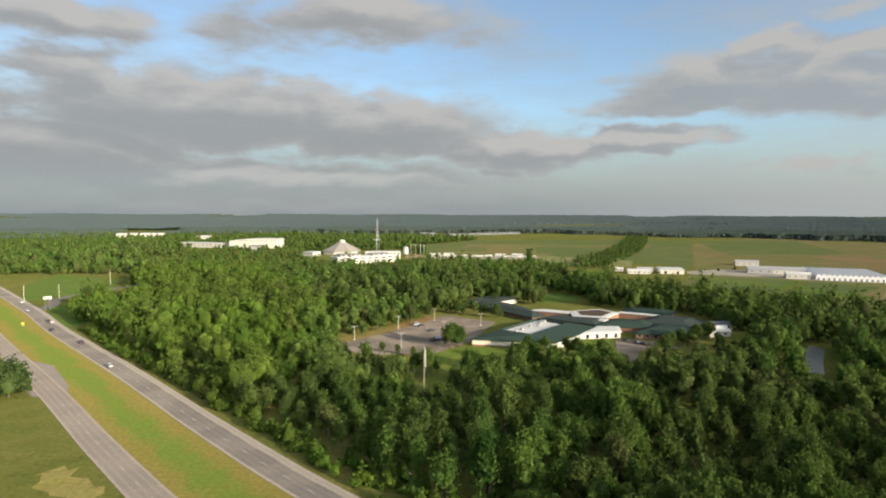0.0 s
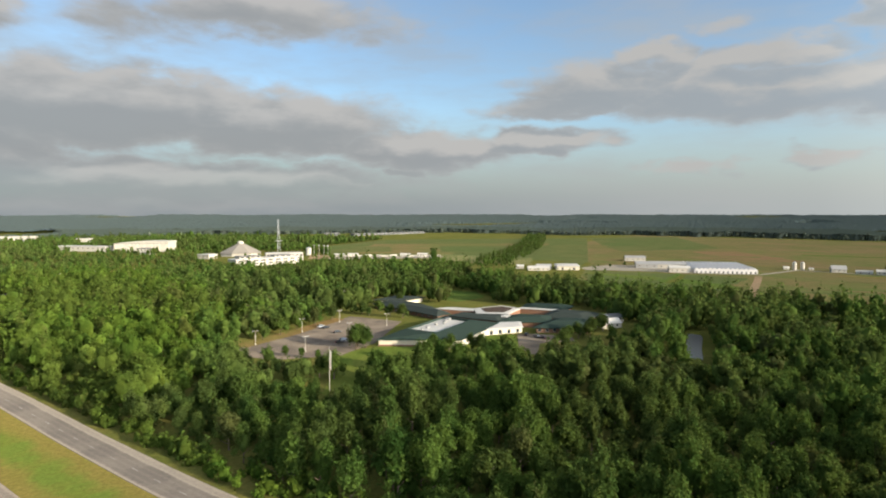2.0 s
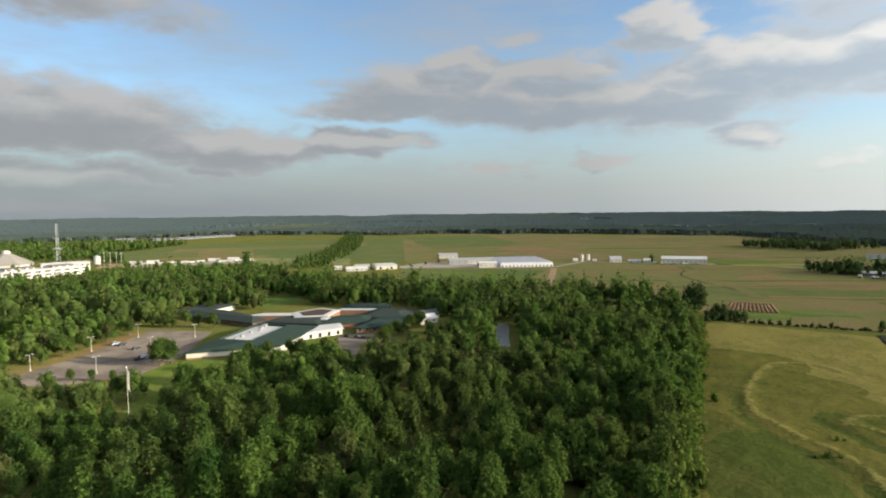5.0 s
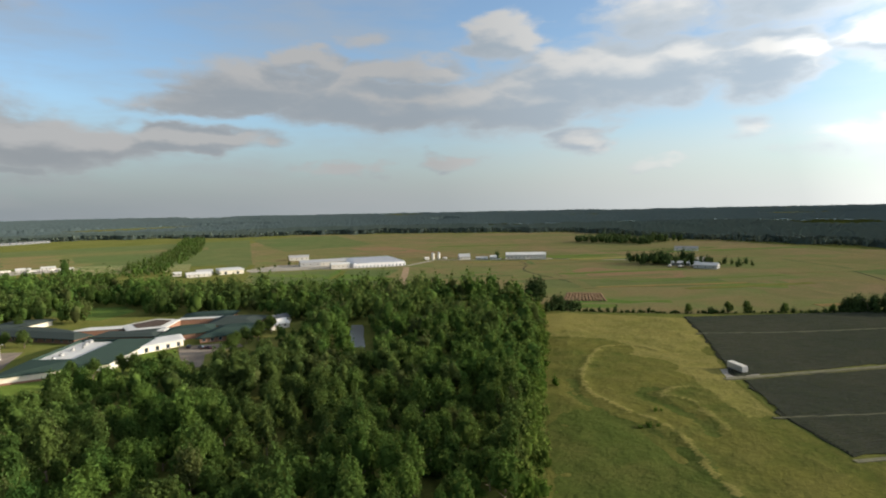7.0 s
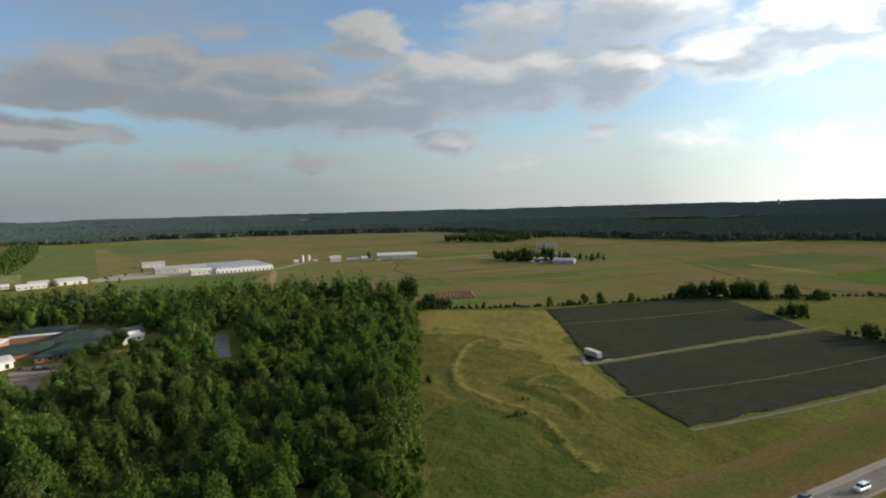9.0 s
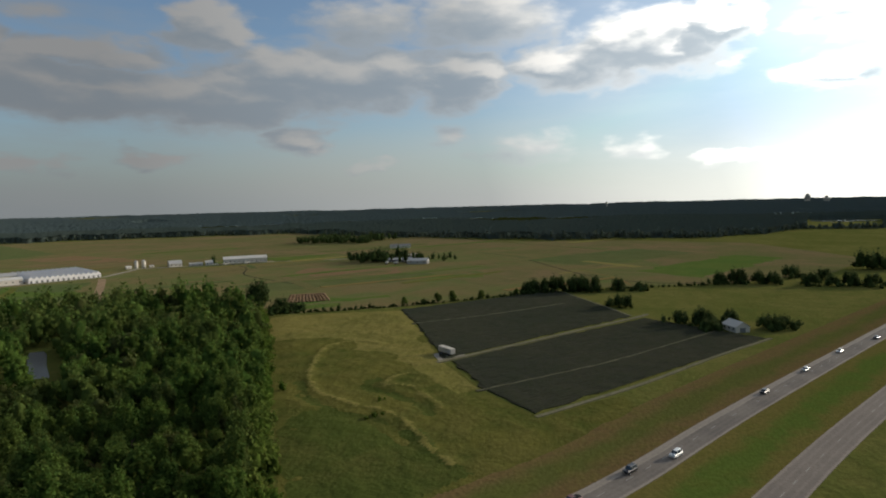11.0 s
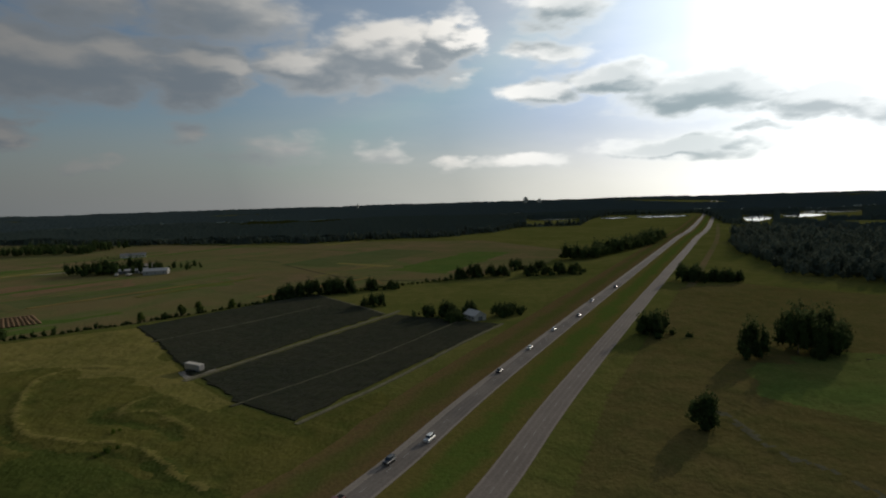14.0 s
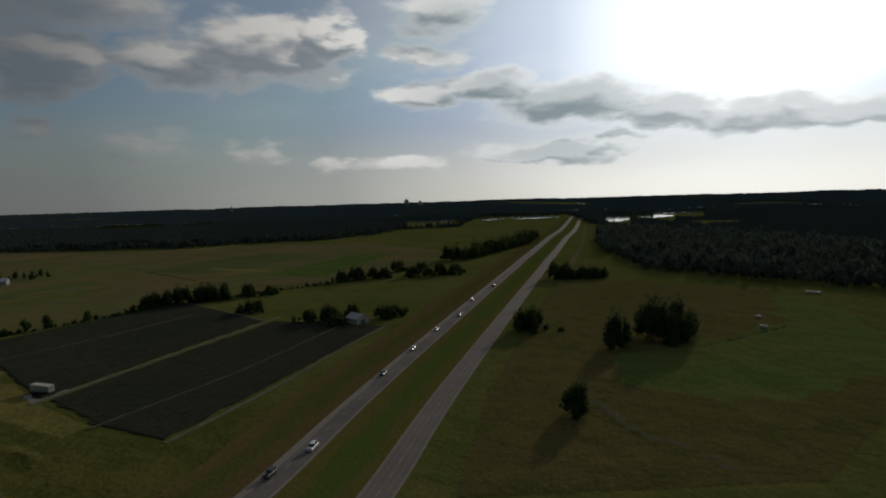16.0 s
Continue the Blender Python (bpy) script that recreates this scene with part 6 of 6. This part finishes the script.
def car(x, y, turn, paint, label, kind="sedan", group="cars on the highway"):
    ob = thing("car", pose(x, y, 0.16, 0, 0, turn), label, "car", group)
    L, W = (5.5, 2.0) if kind == "pickup" else (4.7, 1.85)
    h = 0.98 if kind == "sedan" else 1.12
    bm = boxed(-L / 2, -W / 2, 0.32, L / 2, W / 2, h, bevel=0.14)
    part("body", bm, paint, ob)
    x0, x1, top = {"sedan": (-1.7, 1.1, 1.45), "suv": (-2.1, 1.0, 1.78), "pickup": (-0.5, 1.3, 1.85)}[kind]
    bm = bmesh.new()
    k = 0.45 if kind == "sedan" else 0.25
    lo = [bm.verts.new(p) for p in ((x0, -W / 2 + .1, h), (x1, -W / 2 + .1, h), (x1, W / 2 - .1, h), (x0, W / 2 - .1, h))]
    hi = [bm.verts.new(p) for p in ((x0 + k, -W / 2 + .28, top), (x1 - k * 1.3, -W / 2 + .28, top), (x1 - k * 1.3, W / 2 - .28, top), (x0 + k, W / 2 - .28, top))]
    for i in range(4):
        bm.faces.new((lo[i], lo[(i + 1) % 4], hi[(i + 1) % 4], hi[i]))
    bm.faces.new(hi)
    part("windows", bm, M["glass"], ob, "dark tinted windows")
    part("roof_panel", boxed(x0 + k, -W / 2 + .26, top - 0.02, x1 - k * 1.3, W / 2 - .26, top + 0.06, bevel=0.03), paint, ob)
    if kind == "pickup":
        part("load_bed", boxed(-L / 2 + 0.1, -W / 2 + .18, h - 0.1, -0.6, W / 2 - .18, h + 0.02), M["rubber"], ob)
    for sx in (-L * 0.31, L * 0.31):
        for sy in (-1, 1):
            w = part("wheel", rod(bmesh.new(), (sx, sy * (W / 2 - .22), 0.33), (sx, sy * (W / 2 + .02), 0.33), 0.33, 0.33, 12), M["rubber"], ob)
            part("rim", rod(bmesh.new(), (sx, sy * (W / 2 - .1), 0.33), (sx, sy * (W / 2 + .03), 0.33), 0.2, 0.2, 8), M["steel"], w)
    for sy in (-1, 1):
        part("headlight", boxed(L / 2 - .06, sy * W * .35 - .2, 0.62, L / 2 + .02, sy * W * .35 + .2, 0.78), M["white"], ob)
        part("tail_light", boxed(-L / 2 - .02, sy * W * .37 - .16, 0.66, -L / 2 + .05, sy * W * .37 + .16, 0.84), TAIL, ob)


def paint(name, c):
    m, nt, b = material(name, 0.4, 0.1)
    b.inputs["Base Color"].default_value = (*c, 1)
    b.inputs["Specular IOR Level"].default_value = 0.5
    b.inputs["Coat Weight"].default_value = 0.25
    return m


TAIL = paint("tail_light_red", (0.4, 0.02, 0.02))
WHITE_P, BLACK_P, SILVER_P, RED_P, BLUE_P = (paint(n, c) for n, c in (("white_car_paint", (0.6, 0.6, 0.58)), ("black_car_paint", (0.015, 0.015, 0.017)), ("silver_car_paint", (0.45, 0.46, 0.47)),
                                                                      ("dark_red_car_paint", (0.12, 0.03, 0.025)), ("dark_blue_car_paint", (0.02, 0.03, 0.06))))


def on_road(x, y, lane, **k):
    """Set a car on the north carriageway, at the point of the axis nearest to x, y."""
    i = int(np.argmin(np.hypot(axis[:, 0] - x, axis[:, 1] - y)))
    n = side[i]
    p = axis[i] + n * lane
    t = np.array([-n[1], n[0]])
    car(p[0], p[1], math.degrees(math.atan2(t[1], t[0])) + 180, **k)


for x, y, lane, p, kind, label in (
        (-322, 440, -1.8, WHITE_P, "suv", "white estate car on the highway"), (-291, 408, 1.8, SILVER_P, "sedan", "silver saloon car on the highway"), (-253, 366, -1.8, BLACK_P, "sedan", "black saloon car on the highway"),
        (-231, 338, 1.8, BLUE_P, "sedan", "dark blue saloon car on the highway"), (-190, 306, -1.8, BLACK_P, "suv", "black estate car on the highway"), (-150, 258, 1.8, WHITE_P, "sedan", "white saloon car on the highway"),
        (133, 22, -1.8, RED_P, "pickup", "dark red pickup truck on the highway"), (152, 14, -1.8, BLACK_P, "suv", "black estate car on the highway"), (166, 2, 1.8, WHITE_P, "suv", "white estate car on the highway"),
        (228, -27, -1.8, BLACK_P, "sedan", "black saloon car on the highway"), (265, -48, -1.8, WHITE_P, "sedan", "white saloon car on the highway"),
        (301, -68, -1.8, WHITE_P, "sedan", "white saloon car on the highway"), (385, -112, -1.8, WHITE_P, "suv", "white estate car on the highway"),
        (335, -88, 1.8, BLUE_P, "sedan", "dark blue saloon car on the highway"),
        (440, -145, 1.8, BLACK_P, "suv", "black estate car on the highway")):
    on_road(x, y, lane, paint=p, label=label, kind=kind)
for x, y, turn, p, kind, label in ((-16, 360, 35, WHITE_P, "suv", "white car parked in the school car park"), (-13, 357, 35, BLACK_P, "sedan", "black car parked in the school car park"), (-6, 342.5, 30, BLACK_P, "sedan", "black car parked in the school car park"),
                                   (-2.5, 320, 35, BLUE_P, "suv", "dark blue car parked in the school car park"), (1.0, 317.5, 35, SILVER_P, "sedan", "silver car parked in the school car park"), (-4.0, 316, 35, BLACK_P, "pickup", "black pickup parked in the school car park"),
                                   (104, 311, 100, BLACK_P, "suv", "black car parked by the school entrance"), (107, 308, 100, RED_P, "sedan", "dark red car parked by the school entrance"), (100, 318, 60, BLACK_P, "sedan", "black car parked by the school entrance")):
    car(x, y, turn, p, label, kind, "parked cars")


def sign(x, y, turn, w, h, top, face, label):
    ob = thing("road_sign", pose(x, y, 0, 0, 0, turn), label, "road sign")
    for s in (-1, 1):
        part("post", rod(bmesh.new(), (s * w * 0.3, 0.06, -0.3), (s * w * 0.3, 0.06, top - h * 0.3), 0.07, 0.07, 6), M["steel"], ob)
    part("board", boxed(-w / 2, -0.03, top - h, w / 2, 0.03, top, bevel=0.02), face, ob)
    for i in range(3):
        part("text_bar", boxed(-w * 0.36, -0.045, top - h * (0.3 + 0.25 * i), w * (0.36 - 0.12 * i), -0.035, top - h * (0.2 + 0.25 * i)), M["grey_roof"], ob)


YELLOW = plain("yellow_sign_face", (0.75, 0.55, 0.05), 0.5)
sign(-278.5, 411, 35, 5.0, 2.2, 10, M["white"], "white roadside sign board on two posts")
sign(-239.6, 357, 35, 1.6, 1.2, 2.6, M["white"], "small white roadside sign")
sign(-254, 352, 35, 1.4, 1.4, 2.6, YELLOW, "small yellow roadside sign in the median")
for x, y, h in ((-322, 448.6, 13), (-304.9, 463.7, 12), (-322, 566, 14), (-262, 590, 14), (-236, 600, 15), (-205, 610, 15), (-268, 560, 13)):
    ob = thing("utility_pole", pose(x, y, 0), "pale wooden utility pole with a crossarm", "utility pole", "utility poles")
    part("pole", rod(bmesh.new(), (0, 0, -0.3), (0, 0, h), 0.2, 0.13, 7), M["cream"], ob)
    part("crossarm", boxed(-1.1, -0.08, h - 0.9, 1.1, 0.08, h - 0.7), M["wood"], ob)

# paths between the plots, and old wheel tracks through the meadow
PLOT_PATHS = [
    ("plot_path", [(236, 99.5), (280, 73), (330, 43), (364, 22.5), (374, 18)], 1.3, M["pale_path"], 0.40),
    ("plot_path", [(310, 146), (352, 108), (402, 72)], 0.9, M["crop_path"], 0.5),
    ("plot_path", [(203, 70), (232, 47), (262, 25), (300, 2), (338, -20)], 0.6, M["crop_path"], 0.5),
    ("plot_edge", [(184, 43), (230, 13), (280, -15), (324, -42)], 0.9, M["pale_path"], 0.30),
    ("plot_edge", [(366, 27), (402, 50), (458, 88)], 1.2, M["pale_path"], 0.30)]
FIELD_TRACKS = [
    ("farm_path", [(430, -197), (455, -212), (560, -270), (880, -446), (1300, -660)], 3.0, M["field_olive"], 0.10),
    ("field_edge", [(560, 210), (620, 130), (560, 60), (500, 36)], 1.2, M["verge"], 0.08),
    ("field_ditch", [(700, 170), (560, 80), (520, 20), (530, -20)], 1.0, M["crop"], 0.08),
    ("field_ditch", [(600, 540), (560, 480), (500, 430), (450, 330)], 0.9, M["crop"], 0.08),
    ("dirt_track", [(442, 572), (400, 520), (350, 460), (312, 414)], 3.6, M["dirt"], 0.09)]
for nm, pts, w, mat, z in PLOT_PATHS + FIELD_TRACKS:
    l, n = smooth_line(pts, 5)
    ribbon(nm, l, n, -w, w, z, mat, {"plot_path": "pale grassy path between crop plots", "plot_edge": "pale sandy edge of the crop plots", "wheel_track": "old wheel track worn in the grass", "farm_path": "straw-coloured farm path beside the highway",
                                     "field_edge": "dry grass strip along a field", "field_ditch": "dark field ditch", "dirt_track": "bare orange dirt track"}[nm], "track")
field("bus_stand", [(238, 100), (252, 92), (262, 96), (246, 110)], M["gravel"], 0.12, "worn pale stand for the box trailer", 1, 5, "bare ground")

# ponds and far water
def water(name, pts, label, z=0.15, mat=M["water"]):
    cx, cy = np.mean(pts, axis=0)
    g = float(rise(cx, cy))
    bm = prism(bmesh.new(), pts, g - 1.5, g + z)
    me = bpy.data.meshes.new(name)
    bm.to_mesh(me)
    bm.free()
    me.materials.append(mat)
    tagged(new(name, me), label, "water", kind="structure")


water("water_pond", POND, "small pond in the wood, coloured grey for the sky in it", 0.15, M["pond_sky_tone"])
for a0, a1, d0, d1 in LAKES:
    half = [min(1.0, 5 * u, 2.2 * (1 - u)) ** 0.6 * (d1 - d0) / 2 for u in np.linspace(0.004, 0.996, 40)]
    mid = (d0 + d1) / 2
    near_shore = [(a, mid - h * (1 + 0.5 * noise.noise((a * 2.7, d0, 0)) + 0.3 * noise.noise((a * 9, d0, 3)))) for a, h in zip(np.linspace(a0, a1, 40), half)]
    far_shore = [(a, mid + h * (1 + 0.4 * noise.noise((a * 2.3, d1, 5)))) for a, h in zip(np.linspace(a1, a0, 40), half[::-1])]
    water("water_far", [(d * math.sin(radians(a)), d * math.cos(radians(a))) for a, d in near_shore + far_shore], "bright distant lake among woods", 1.0)

# towers on the skyline
for x, y, w, h in ((4020, -700, 26, 46), (3990, -790, 30, 30), (-2300, 3000, 12, 52), (3950, 440, 12, 36)):
    ob = thing("skyline_tower", pose(x, y, float(rise(x, y))), "pale tower block on the skyline", "tower")
    part("body", boxed(-w / 2, -w / 2, -1, w / 2, w / 2, h, bevel=1.0), M["cream"], ob)
    part("roof_house", boxed(-w / 4, -w / 4, h, w / 4, w / 4, h + w * 0.3), M["grey_roof"], ob)
    for i in range(6):
        part("window_band", boxed(-w / 2 - 0.2, -w / 2 - 0.2, h * (0.2 + 0.12 * i), w / 2 + 0.2, w / 2 + 0.2, h * (0.24 + 0.12 * i)), M["glass"], ob)

# white troughs in the pasture
for x, y, w in ((269, -240, 3.2), (247, -223.5, 3.6), (322, -330, 9)):
    ob = thing("feed_trough", pose(x, y, relief(x, y, ROUGH, 0.9, 20.0, PATHS) if inside(ROUGH, x, y) else 0.0, 0, 0, 35), "pale metal feed trough in the pasture", "trough", "troughs in the pasture")
    part("tub", boxed(-w / 2, -0.8, 0.3, w / 2, 0.8, 1.5, bevel=0.12), M["white"], ob)
    for s in (-1, 1):
        part("foot", boxed(s * w * 0.35 - 0.1, -0.7, 0, s * w * 0.35 + 0.1, 0.7, 0.3), M["steel"], ob)

# rows of orange flowers on the nursery strip behind the hedge
ORANGE = plain("orange_flowers", (0.24, 0.15, 0.085), 0.9, 0, 0.4, 2.0)
bm = bmesh.new()
bmesh.ops.create_icosphere(bm, subdivisions=1, radius=1.0, matrix=pose(0, 0, 0.55) @ Matrix.Diagonal((1.5, 0.8, 0.75, 1)))
for v in bm.verts:
    v.co += Vector([random.uniform(-0.14, 0.14) for _ in range(3)])
flower_mesh = bpy.data.meshes.new("flower_clump")
bm.to_mesh(flower_mesh)
bm.free()
flower_mesh.materials.append(ORANGE)
for i in range(8):
    t = i / 7
    a, b = Vector((356 + 32 * t, 268 + 21 * t, 0.07)), Vector((374 + 28 * t, 245 + 23 * t, 0.07))
    row = thing("flower_row", Matrix.Translation(a), "long row of orange flowers in the nursery field", "flower row", "rows of orange flowers")
    for k in range(12):
        part("flower_clump", flower_mesh, None, row, m=Matrix.Translation((b - a) * (k / 11) + Vector((random.uniform(-0.3, 0.3), random.uniform(-0.3, 0.3), 0))) @ pose(0, 0, 0, 0, 0, -52))
field("nursery_strip", [(333, 246), (346, 256), (366, 232), (360, 224), (352, 226)], M["pasture"], 0.11, "bright green grass strip by the hedge", 0.8, 8)
